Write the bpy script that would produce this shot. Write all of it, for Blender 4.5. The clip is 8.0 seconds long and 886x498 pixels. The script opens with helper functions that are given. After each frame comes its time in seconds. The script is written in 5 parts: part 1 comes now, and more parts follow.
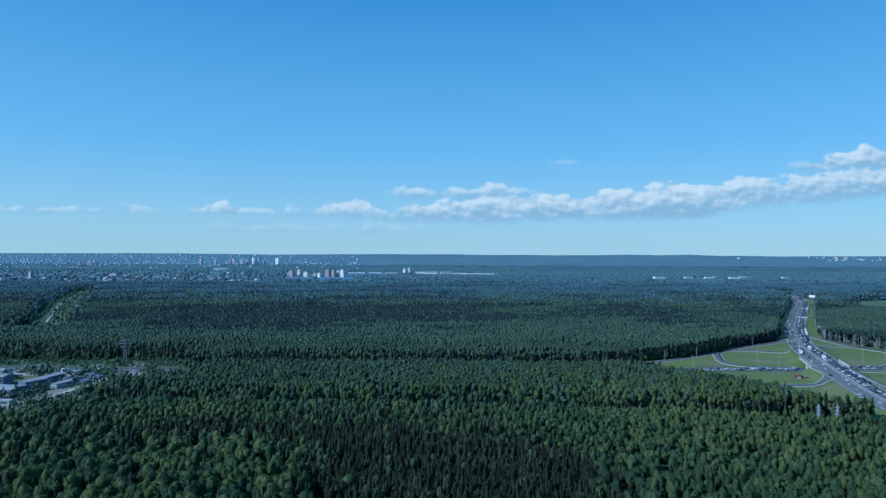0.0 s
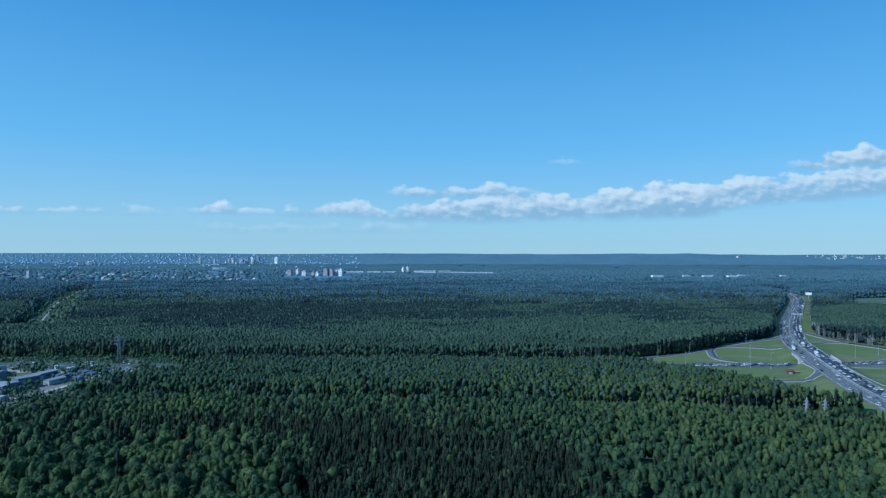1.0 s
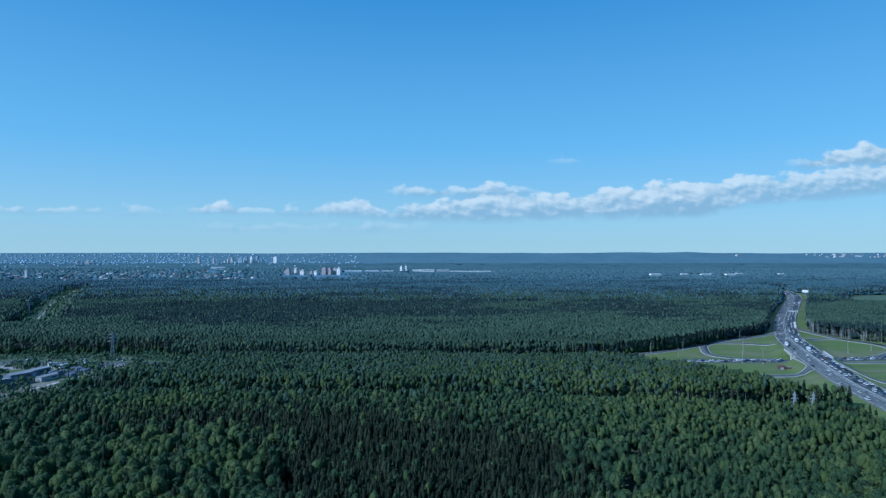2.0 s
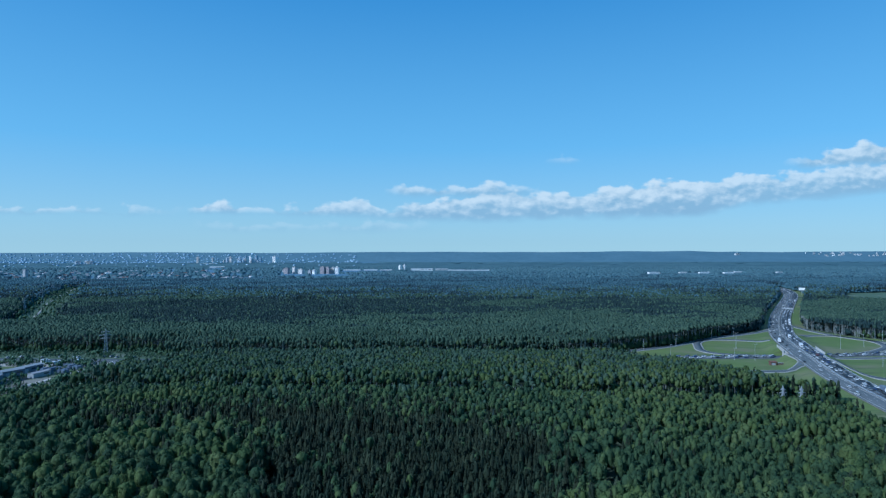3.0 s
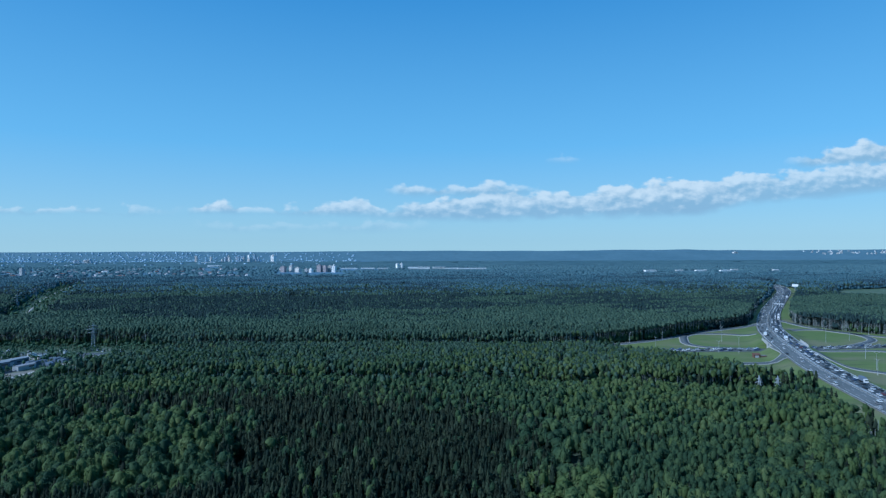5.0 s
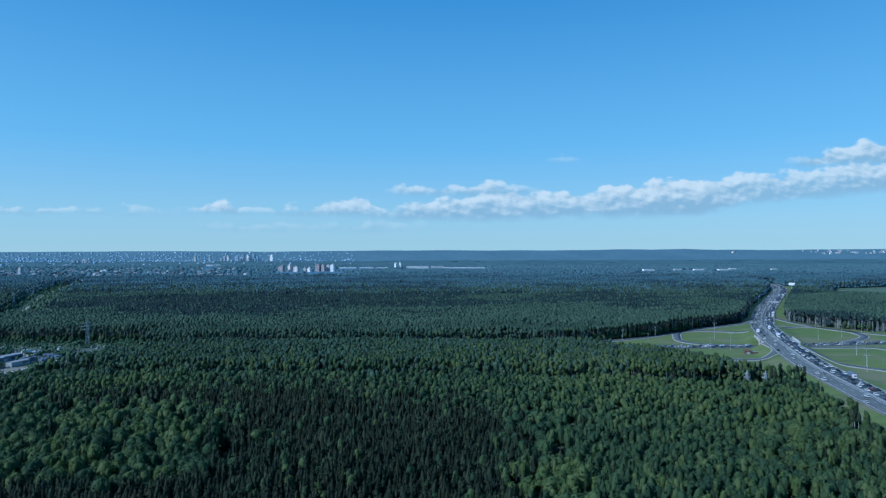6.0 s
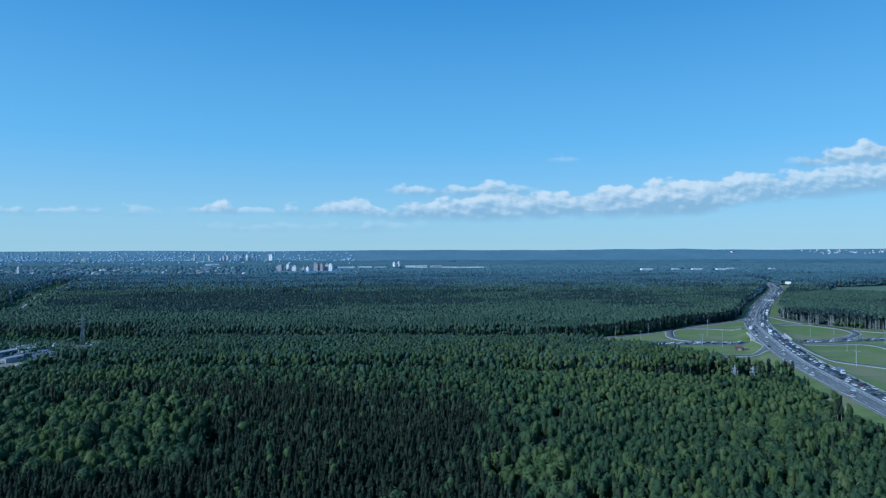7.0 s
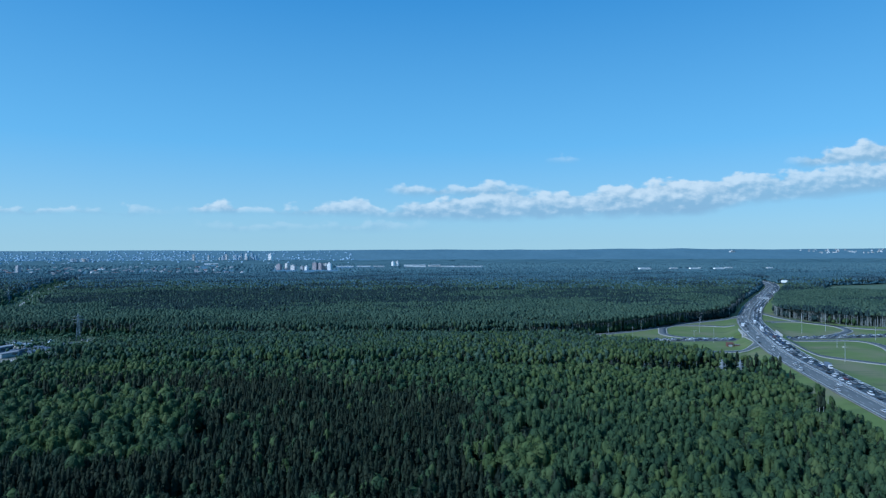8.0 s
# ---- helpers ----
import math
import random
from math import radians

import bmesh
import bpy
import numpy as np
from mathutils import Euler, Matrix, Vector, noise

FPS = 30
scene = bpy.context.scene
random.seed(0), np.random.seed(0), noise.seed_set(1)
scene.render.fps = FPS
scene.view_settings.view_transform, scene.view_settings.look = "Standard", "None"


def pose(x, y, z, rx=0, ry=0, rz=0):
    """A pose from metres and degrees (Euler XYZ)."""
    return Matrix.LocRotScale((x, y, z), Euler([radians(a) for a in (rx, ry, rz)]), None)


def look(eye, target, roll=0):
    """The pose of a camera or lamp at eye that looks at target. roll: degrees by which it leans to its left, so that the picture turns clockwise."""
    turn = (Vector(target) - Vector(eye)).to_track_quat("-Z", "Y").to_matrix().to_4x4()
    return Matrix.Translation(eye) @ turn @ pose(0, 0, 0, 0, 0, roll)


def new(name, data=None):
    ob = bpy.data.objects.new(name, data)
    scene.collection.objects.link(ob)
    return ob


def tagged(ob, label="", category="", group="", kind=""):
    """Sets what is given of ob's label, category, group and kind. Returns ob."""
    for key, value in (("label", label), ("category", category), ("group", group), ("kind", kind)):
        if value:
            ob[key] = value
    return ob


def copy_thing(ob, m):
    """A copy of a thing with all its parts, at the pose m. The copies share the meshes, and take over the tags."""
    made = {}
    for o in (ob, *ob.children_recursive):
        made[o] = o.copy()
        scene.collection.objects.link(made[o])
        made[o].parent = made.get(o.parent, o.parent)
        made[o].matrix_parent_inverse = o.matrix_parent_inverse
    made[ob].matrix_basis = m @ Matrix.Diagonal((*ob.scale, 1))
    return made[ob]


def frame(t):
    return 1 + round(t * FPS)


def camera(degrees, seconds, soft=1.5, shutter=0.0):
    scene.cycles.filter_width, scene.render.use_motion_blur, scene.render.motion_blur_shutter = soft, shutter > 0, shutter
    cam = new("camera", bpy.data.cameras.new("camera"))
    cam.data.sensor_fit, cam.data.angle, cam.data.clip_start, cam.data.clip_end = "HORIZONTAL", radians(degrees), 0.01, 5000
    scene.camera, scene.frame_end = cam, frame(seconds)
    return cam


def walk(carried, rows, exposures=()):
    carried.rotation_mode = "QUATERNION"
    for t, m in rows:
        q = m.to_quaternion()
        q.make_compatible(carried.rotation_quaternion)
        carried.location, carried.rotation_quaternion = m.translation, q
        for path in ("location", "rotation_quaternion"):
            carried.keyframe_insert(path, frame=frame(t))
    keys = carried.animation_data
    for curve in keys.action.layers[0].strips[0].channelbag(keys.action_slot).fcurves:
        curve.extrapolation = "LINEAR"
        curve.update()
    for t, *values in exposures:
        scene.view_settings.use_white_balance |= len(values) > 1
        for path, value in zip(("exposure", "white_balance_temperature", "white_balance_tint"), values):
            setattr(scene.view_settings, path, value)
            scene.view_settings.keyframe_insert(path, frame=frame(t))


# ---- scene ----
cam = camera(72.0, 8.0, soft=1.32)
# seconds, eye x y z, yaw, pitch, roll
PATH = [
    (0.0, 0.00, 0.00, 110.00, 0.000, 0.058, 0.245),
    (0.5, 3.33, -0.68, 108.69, -0.002, 0.034, 0.186),
    (1.0, 6.70, -1.24, 107.38, -0.006, 0.008, 0.127),
    (1.5, 10.10, -1.71, 106.06, -0.010, -0.019, 0.070),
    (2.0, 13.53, -2.12, 104.73, -0.014, -0.044, 0.016),
    (2.5, 16.96, -2.50, 103.41, -0.018, -0.067, -0.032),
    (3.0, 20.41, -2.87, 102.07, -0.021, -0.088, -0.074),
    (3.5, 23.84, -3.28, 100.73, -0.022, -0.105, -0.108),
    (4.0, 27.26, -3.75, 99.39, -0.022, -0.118, -0.134),
    (4.5, 30.66, -4.31, 98.04, -0.020, -0.128, -0.153),
    (5.0, 34.03, -4.98, 96.69, -0.018, -0.135, -0.164),
    (5.5, 37.36, -5.81, 95.33, -0.015, -0.139, -0.168),
    (6.0, 40.64, -6.81, 93.97, -0.012, -0.140, -0.167),
    (6.5, 43.86, -8.03, 92.59, -0.011, -0.141, -0.162),
    (7.0, 47.02, -9.48, 91.22, -0.011, -0.141, -0.155),
    (7.5, 50.10, -11.20, 89.84, -0.016, -0.144, -0.149),
    (8.0, 53.09, -13.23, 88.45, -0.025, -0.149, -0.147),
]
walk(cam, [(t, pose(x, y, z, 90 + pitch, 0, yaw) @ pose(0, 0, 0, 0, 0, roll)) for t, x, y, z, yaw, pitch, roll in PATH],
     exposures=((0.0, 0.0, 4620, 6), (8.0, 0.0, 4620, 6)))

# ---- world, sun ----
SUN_EL, SUN_AZ = radians(37), radians(247)      # azimuth clockwise from +y
world = bpy.data.worlds.new("world")
scene.world = world
world.use_nodes = True
wn, wl = world.node_tree.nodes, world.node_tree.links
wn.clear()


def node(tree, kind, **values):
    n = tree.nodes.new(kind)
    for key, value in values.items():
        if key in ("operation", "blend_type", "data_type", "noise_dimensions", "sky_type", "sun_disc", "sun_elevation",
                   "sun_rotation", "altitude", "air_density", "dust_density", "ozone_density", "use_clamp", "feature", "interpolation_type"):
            if key == "operation": n.operation = value
            elif key == "blend_type": n.blend_type = value
            elif key == "data_type": n.data_type = value
            elif key == "noise_dimensions": n.noise_dimensions = value
            elif key == "sky_type": n.sky_type = value
            elif key == "sun_disc": n.sun_disc = value
            elif key == "sun_elevation": n.sun_elevation = value
            elif key == "sun_rotation": n.sun_rotation = value
            elif key == "altitude": n.altitude = value
            elif key == "air_density": n.air_density = value
            elif key == "dust_density": n.dust_density = value
            elif key == "ozone_density": n.ozone_density = value
            elif key == "use_clamp": n.use_clamp = value
            elif key == "feature": n.feature = value
            elif key == "interpolation_type": n.interpolation_type = value
    return n


def put(tree, socket, value):
    """Link a socket or set a value."""
    if isinstance(value, bpy.types.NodeSocket):
        tree.links.new(value, socket)
    else:
        socket.default_value = value


def calc(tree, op, a, b=0.0, c=None):
    n = node(tree, "ShaderNodeMath", operation=op)
    put(tree, n.inputs[0], a)
    put(tree, n.inputs[1], b)
    if c is not None:
        put(tree, n.inputs[2], c)
    return n.outputs[0]


def smooth(tree, v, lo, hi, a=0.0, b=1.0):
    n = node(tree, "ShaderNodeMapRange", interpolation_type="SMOOTHSTEP")
    for i, x in enumerate((v, lo, hi, a, b)):
        put(tree, n.inputs[i], x)
    return n.outputs[0]


def mix_rgb(tree, fac, a, b, blend="MIX"):
    n = node(tree, "ShaderNodeMix", data_type="RGBA", blend_type=blend)
    put(tree, n.inputs[0], fac)
    put(tree, n.inputs[6], a)
    put(tree, n.inputs[7], b)
    return n.outputs[2]


def fbm(tree, vector, scale, detail=4.0, rough=0.55):
    n = node(tree, "ShaderNodeTexNoise")
    put(tree, n.inputs["Vector"], vector)
    n.inputs["Scale"].default_value, n.inputs["Detail"].default_value, n.inputs["Roughness"].default_value = scale, detail, rough
    return n.outputs[0]


def build_sky():
    tr = world.node_tree
    way = node(tr, "ShaderNodeTexCoord").outputs["Generated"]
    sep = node(tr, "ShaderNodeSeparateXYZ")
    put(tr, sep.inputs[0], way)
    dx, dy, dz = sep.outputs
    # the sky keeps its horizon colour below eye level
    low = node(tr, "ShaderNodeCombineXYZ")
    for i, v in enumerate((dx, dy, calc(tr, "MAXIMUM", dz, 0.012))):
        put(tr, low.inputs[i], v)
    sky = node(tr, "ShaderNodeTexSky", sky_type="NISHITA", sun_disc=False, sun_elevation=SUN_EL, sun_rotation=SUN_AZ,
               altitude=100, air_density=1.0, dust_density=0.6, ozone_density=2.5)
    put(tr, sky.inputs[0], low.outputs[0])
    tint = node(tr, "ShaderNodeValToRGB")
    e = tint.color_ramp.elements
    e[0].position, e[0].color = 0.0, SKY_LOW
    e[1].position, e[1].color = 0.42, SKY_HIGH
    m = e.new(0.16)
    m.color = SKY_MID
    put(tr, tint.inputs[0], calc(tr, "MAXIMUM", dz, 0.0))
    pure = mix_rgb(tr, 1.0, tint.outputs[0], (9.0, 9.0, 9.0, 1), "MULTIPLY")
    clear = mix_rgb(tr, 0.82, sky.outputs[0], pure)

    # cumulus banks low over the horizon ahead: u across, v up
    ahead = calc(tr, "MAXIMUM", dy, 0.05)
    u, v = calc(tr, "DIVIDE", dx, ahead), calc(tr, "DIVIDE", dz, ahead)
    flat = node(tr, "ShaderNodeCombineXYZ")
    put(tr, flat.inputs[0], u)
    put(tr, flat.inputs[1], calc(tr, "MULTIPLY", v, 1.7))
    big, fine = fbm(tr, flat.outputs[0], 17.0, 3.0, 0.5), fbm(tr, flat.outputs[0], 55.0, 5.0, 0.55)
    lit_at = node(tr, "ShaderNodeVectorMath", operation="ADD")
    put(tr, lit_at.inputs[0], flat.outputs[0])
    lit_at.inputs[1].default_value = (-0.006, 0.011, 0.0)
    fine_up = fbm(tr, lit_at.outputs[0], 55.0, 5.0, 0.55)
    big_up = fbm(tr, lit_at.outputs[0], 17.0, 3.0, 0.5)
    puff = fbm(tr, flat.outputs[0], 34.0, 2.0, 0.45)
    billow = calc(tr, "ADD", calc(tr, "MULTIPLY", calc(tr, "SUBTRACT", big, 0.5), 0.034), calc(tr, "MULTIPLY", calc(tr, "SUBTRACT", fine, 0.5), 0.011))
    billow = calc(tr, "ADD", billow, calc(tr, "MULTIPLY", calc(tr, "SUBTRACT", puff, 0.36), 0.02))
    relief = calc(tr, "ADD", calc(tr, "SUBTRACT", big, big_up), calc(tr, "MULTIPLY", calc(tr, "SUBTRACT", fine, fine_up), 0.5))
    colour = clear
    for stops in (BANK_LOW, BANK_MAIN, BANK_HIGH):
        ramp = node(tr, "ShaderNodeValToRGB")
        el = ramp.color_ramp.elements
        while len(el) < len(stops):
            el.new(0.5)
        for item, (x, top, base, dense) in zip(el, stops):
            item.position = (x + 100) / 1900
        for item, (x, top, base, dense) in zip(el, stops):
            item.color = ((443 - top) / 250, (443 - base) / 250, dense, 1)
        put(tr, ramp.inputs[0], calc(tr, "DIVIDE", calc(tr, "ADD", calc(tr, "MULTIPLY", u, 1079), 884), 1900))
        parts = node(tr, "ShaderNodeSeparateColor")
        put(tr, parts.inputs[0], ramp.outputs[0])
        top, base, dense = calc(tr, "MULTIPLY", parts.outputs[0], 250 / 1079), calc(tr, "MULTIPLY", parts.outputs[1], 250 / 1079), parts.outputs[2]
        above = smooth(tr, calc(tr, "SUBTRACT", calc(tr, "ADD", top, billow), v), -0.001, 0.007)
        under = smooth(tr, calc(tr, "SUBTRACT", v, calc(tr, "ADD", base, calc(tr, "MULTIPLY", billow, 0.3))), -0.005, 0.011)
        body = calc(tr, "MULTIPLY", calc(tr, "MULTIPLY", above, under), dense)
        depth = calc(tr, "DIVIDE", calc(tr, "SUBTRACT", v, base), calc(tr, "MAXIMUM", calc(tr, "SUBTRACT", top, base), 0.004))
        shape = calc(tr, "ADD", calc(tr, "MULTIPLY", relief, 1.7), calc(tr, "MULTIPLY", calc(tr, "SUBTRACT", puff, 0.5), 0.5))
        light = smooth(tr, calc(tr, "ADD", calc(tr, "ADD", depth, shape), calc(tr, "MULTIPLY", calc(tr, "SUBTRACT", fine, 0.5), 0.3)), 0.12, 1.15)
        cloud = mix_rgb(tr, light, CLOUD_SHADE, CLOUD_LIT)
        colour = mix_rgb(tr, calc(tr, "MULTIPLY", body, calc(tr, "GREATER_THAN", dy, 0.06)), colour, cloud)
    back = node(tr, "ShaderNodeBackground")
    put(tr, back.inputs[0], colour)
    back.inputs[1].default_value = 0.11
    out = node(tr, "ShaderNodeOutputWorld")
    tr.links.new(back.outputs[0], out.inputs[0])


SKY_LOW, SKY_MID, SKY_HIGH = (0.455, 0.6, 0.55, 1), (0.222, 0.47, 0.6, 1), (0.072, 0.255, 0.47, 1)
CLOUD_LIT, CLOUD_SHADE = (6.6, 6.5, 5.65, 1), (3.1, 4.15, 4.4, 1)
# pixel column, top row, base row, density: placed to fit the camera's view
BANK_MAIN = ((-90, 372, 382, .5), (60, 372, 383, .75), (205, 375, 382, .5), (250, 371, 388, .4), (330, 376, 386, .0), (352, 366, 383, .85), (395, 361, 384, .95),
             (445, 376, 384, .6), (525, 375, 386, .7), (640, 357, 391, .9), (690, 378, 395, .6), (735, 362, 396, .9), (800, 354, 397, .95), (900, 346, 397, .95),
             (1030, 347, 391, .95), (1130, 331, 392, 1), (1240, 320, 388, 1), (1330, 320, 368, .9), (1400, 314, 363, .85), (1568, 294, 346, .95), (1790, 285, 330, .9))
BANK_HIGH = ((-90, 338, 350, .0), (680, 340, 352, .0), (715, 334, 354, .8), (800, 337, 354, .7), (870, 331, 354, .9), (935, 336, 354, .4), (958, 340, 350, .0), (960, 290, 296, .0), (985, 288, 297, .25),
             (1008, 287, 297, .4), (1030, 288, 296, .0), (1385, 290, 304, .0), (1440, 279, 304, .9), (1540, 259, 300, 1), (1790, 240, 285, 1))
BANK_LOW = ((-90, 398, 412, .0), (340, 402, 414, .0), (420, 400, 416, .3), (560, 402, 416, .15), (680, 396, 418, .35), (780, 400, 414, .0), (1790, 400, 414, .0))
build_sky()

sun = new("sun", bpy.data.lights.new("sun", "SUN"))
sun.data.energy, sun.data.angle, sun.data.color = 5.0, radians(0.55), (1.0, 0.94, 0.85)
to_sun = Vector((math.sin(SUN_AZ) * math.cos(SUN_EL), math.cos(SUN_AZ) * math.cos(SUN_EL), math.sin(SUN_EL)))
sun.matrix_world = look(to_sun * 3000 + Vector((0, 800, 0)), (0, 800, 0))


# ---- materials ----
def material(name, a, b, scale, rough=0.8, metal=0.0, fine=0.0, bump=0.0, island=None, patch=None, spec=0.3, cell=None, thin=0.0, streak=None, vary=0.85, grain=0.0):
    """Two tones mixed by noise (scale in 1/m); island: a third tone by random piece; patch: (tone, scale in 1/m, low, high)."""
    m = bpy.data.materials.new(name)
    m.use_nodes = True
    tr = m.node_tree
    bsdf = tr.nodes["Principled BSDF"]
    place = node(tr, "ShaderNodeNewGeometry").outputs["Position"]
    fac = smooth(tr, fbm(tr, place, scale, 4.0), 0.3, 0.7)
    colour = mix_rgb(tr, fac, (*a, 1), (*b, 1))
    if fine:
        colour = mix_rgb(tr, calc(tr, "MULTIPLY", fbm(tr, place, scale * 9, 3.0), fine), colour, (*[x * 0.45 for x in a], 1))
    if patch:
        tone, ps, lo, hi = patch
        colour = mix_rgb(tr, smooth(tr, fbm(tr, place, ps, 3.0), lo, hi), colour, (*tone, 1))
    if island:
        rnd = node(tr, "ShaderNodeNewGeometry").outputs["Random Per Island"]
        colour = mix_rgb(tr, calc(tr, "MULTIPLY", calc(tr, "POWER", rnd, 2.0), vary), colour, (*island, 1))
    if cell:
        size, dark, bright = cell
        vor = node(tr, "ShaderNodeTexVoronoi")
        vor.voronoi_dimensions = "2D"
        put(tr, vor.inputs["Vector"], place)
        vor.inputs["Scale"].default_value = 1 / size
        pick = node(tr, "ShaderNodeSeparateColor")
        put(tr, pick.inputs[0], vor.outputs["Color"])
        colour = mix_rgb(tr, smooth(tr, pick.outputs[0], 0.35, 1.0, 0.0, 0.8), colour, (*dark, 1))
        colour = mix_rgb(tr, smooth(tr, pick.outputs[1], 0.6, 1.0, 0.0, 0.8), colour, (*bright, 1))
    if streak:
        tone, size, lo, hi = streak
        long = node(tr, "ShaderNodeVectorMath", operation="MULTIPLY")
        put(tr, long.inputs[0], place)
        long.inputs[1].default_value = (0.22, 1.0, 1.0)
        colour = mix_rgb(tr, smooth(tr, fbm(tr, long.outputs[0], 1 / size, 4.0, 0.65), lo, hi), colour, (*tone, 1))
    put(tr, bsdf.inputs["Base Color"], colour)
    if thin:
        # leaves let some of the light through
        glow, both = node(tr, "ShaderNodeBsdfTranslucent"), node(tr, "ShaderNodeMixShader")
        put(tr, glow.inputs[0], colour)
        both.inputs[0].default_value = thin
        tr.links.new(bsdf.outputs[0], both.inputs[1])
        tr.links.new(glow.outputs[0], both.inputs[2])
        tr.links.new(both.outputs[0], tr.nodes["Material Output"].inputs[0])
    bsdf.inputs["Roughness"].default_value, bsdf.inputs["Metallic"].default_value = rough, metal
    bsdf.inputs["Specular IOR Level"].default_value = spec
    if bump:
        bn = node(tr, "ShaderNodeBump")
        bn.inputs["Strength"].default_value, bn.inputs["Distance"].default_value = bump, (0.6 / grain if grain else 0.3)
        put(tr, bn.inputs["Height"], fbm(tr, place, grain or scale * 4, 4.0))
        put(tr, bsdf.inputs["Normal"], bn.outputs[0])
    return m


SPRUCE = material("spruce_needles", (0.0122, 0.0201, 0.0119), (0.0171, 0.0248, 0.0140), 0.02, 0.75, fine=0.3, island=(0.0299, 0.0377, 0.0195), spec=0.1, cell=(3.0, (0.0075, 0.0123, 0.0081), (0.0272, 0.0342, 0.0183)), thin=0.15, vary=0.6, bump=0.9, grain=1.4)
PINE = material("pine_needles", (0.0245, 0.0397, 0.0250), (0.0329, 0.0492, 0.0292), 0.02, 0.75, fine=0.3, island=(0.0545, 0.0716, 0.0400), spec=0.1, cell=(3.4, (0.0141, 0.0242, 0.0183), (0.0536, 0.0682, 0.0400)), thin=0.3, vary=0.6, bump=0.9, grain=1.4)
BIRCH = material("birch_leaves", (0.0432, 0.0778, 0.0384), (0.0618, 0.1003, 0.0458), 0.018, 0.7, fine=0.25, island=(0.0949, 0.1380, 0.0564), spec=0.1, cell=(5.2, (0.0277, 0.0543, 0.0307), (0.1011, 0.1412, 0.0533)), thin=0.4, vary=0.45, bump=0.9, grain=1.4)
ASPEN = material("aspen_leaves", (0.0760, 0.1137, 0.0368), (0.0960, 0.1356, 0.0443), 0.02, 0.7, fine=0.2, island=(0.1216, 0.1587, 0.0615), spec=0.1, cell=(5.2, (0.0517, 0.0860, 0.0338), (0.1216, 0.1554, 0.0615)), thin=0.4, vary=0.5, bump=0.9, grain=1.4)
# Haze is painted into these five foliage colours, stronger with distance.
MIDWOOD = material("haze_tinted_mixed_woods", (0.0492, 0.0840, 0.0597), (0.0684, 0.1087, 0.0736), 0.01, 0.8, fine=0.3, island=(0.0931, 0.1360, 0.0874), spec=0.08, thin=0.35, vary=0.9, bump=0.8, grain=0.5)
MIDPINE = material("haze_tinted_mid_conifers", (0.0228, 0.0423, 0.0434), (0.0312, 0.0523, 0.0517), 0.01, 0.8, fine=0.3, island=(0.0432, 0.0691, 0.0641), spec=0.08, thin=0.3, vary=0.9, bump=0.8, grain=0.5)
LATEWOOD = material("haze_tinted_late_woods", (0.0638, 0.1215, 0.1490), (0.0827, 0.1521, 0.1807), 0.006, 0.8, fine=0.3, island=(0.1067, 0.1752, 0.2017), spec=0.08, thin=0.3, vary=0.9, bump=0.8, grain=0.5)
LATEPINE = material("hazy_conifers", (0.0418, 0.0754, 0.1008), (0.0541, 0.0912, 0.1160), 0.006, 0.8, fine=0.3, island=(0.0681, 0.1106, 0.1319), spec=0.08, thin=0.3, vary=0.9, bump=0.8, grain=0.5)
FARWOOD = material("haze_tinted_far_woods", (0.0832, 0.1458, 0.1691), (0.1089, 0.1794, 0.1976), 0.002, 0.8, fine=0.3, island=(0.1238, 0.1971, 0.2139), spec=0.08, thin=0.3, vary=0.4)
BARK = material("pale_bark", (0.3, 0.32, 0.31), (0.18, 0.2, 0.19), 0.6, 0.9)
DARK_BARK = material("dark_bark", (0.09, 0.065, 0.05), (0.14, 0.1, 0.075), 0.6, 0.9)
FLOOR = material("forest_floor", (0.036, 0.05, 0.03), (0.055, 0.07, 0.04), 0.08, 0.95, fine=0.4)
GRASS = material("mown_grass", (0.0920, 0.1346, 0.0310), (0.1180, 0.1530, 0.0396), 0.012, 0.9, fine=0.4, patch=((0.1350, 0.1326, 0.0688), 0.016, 0.44, 0.68), streak=((0.0660, 0.0867, 0.0292), 14, 0.5, 0.72))
SCRUB = material("scrub_grass", (0.066, 0.102, 0.055), (0.09, 0.122, 0.07), 0.03, 0.9, fine=0.45, patch=((0.13, 0.14, 0.11), 0.03, 0.55, 0.75))
BUSH = material("bush_leaves", (0.04, 0.078, 0.046), (0.054, 0.096, 0.054), 0.05, 0.8, fine=0.3, island=(0.08, 0.125, 0.066), spec=0.12)
# Blue haze is painted into the ground colours of the far land.
FARFLOOR = material("haze_tinted_forest_land", (0.078, 0.136, 0.155), (0.098, 0.16, 0.178), 0.004, 0.95, fine=0.4, streak=((0.12, 0.18, 0.185), 90, 0.62, 0.7))
FARLAND = material("haze_tinted_land", (0.0760, 0.1453, 0.2091), (0.0974, 0.1736, 0.2381), 0.004, 0.95, fine=0.4, patch=((0.1266, 0.1999, 0.2344), 0.003, 0.58, 0.68), streak=((0.1948, 0.2736, 0.3168), 90, 0.64, 0.7))
# Far haze put into the colour, plus a faint glow that no lamp gives.
HORIZON_RISE = material("glowing_haze_rise", (0.0656, 0.1150, 0.1418), (0.0876, 0.1427, 0.1691), 0.003, 0.95, fine=0.8)
HORIZON_RISE.node_tree.nodes["Principled BSDF"].inputs["Emission Color"].default_value = (0.16, 0.36, 0.5, 1)
HORIZON_RISE.node_tree.nodes["Principled BSDF"].inputs["Emission Strength"].default_value = 0.1
EARTH = material("bare_earth", (0.19, 0.175, 0.15), (0.12, 0.12, 0.09), 0.05, 0.95, fine=0.35, patch=((0.07, 0.095, 0.035), 0.03, 0.5, 0.62))
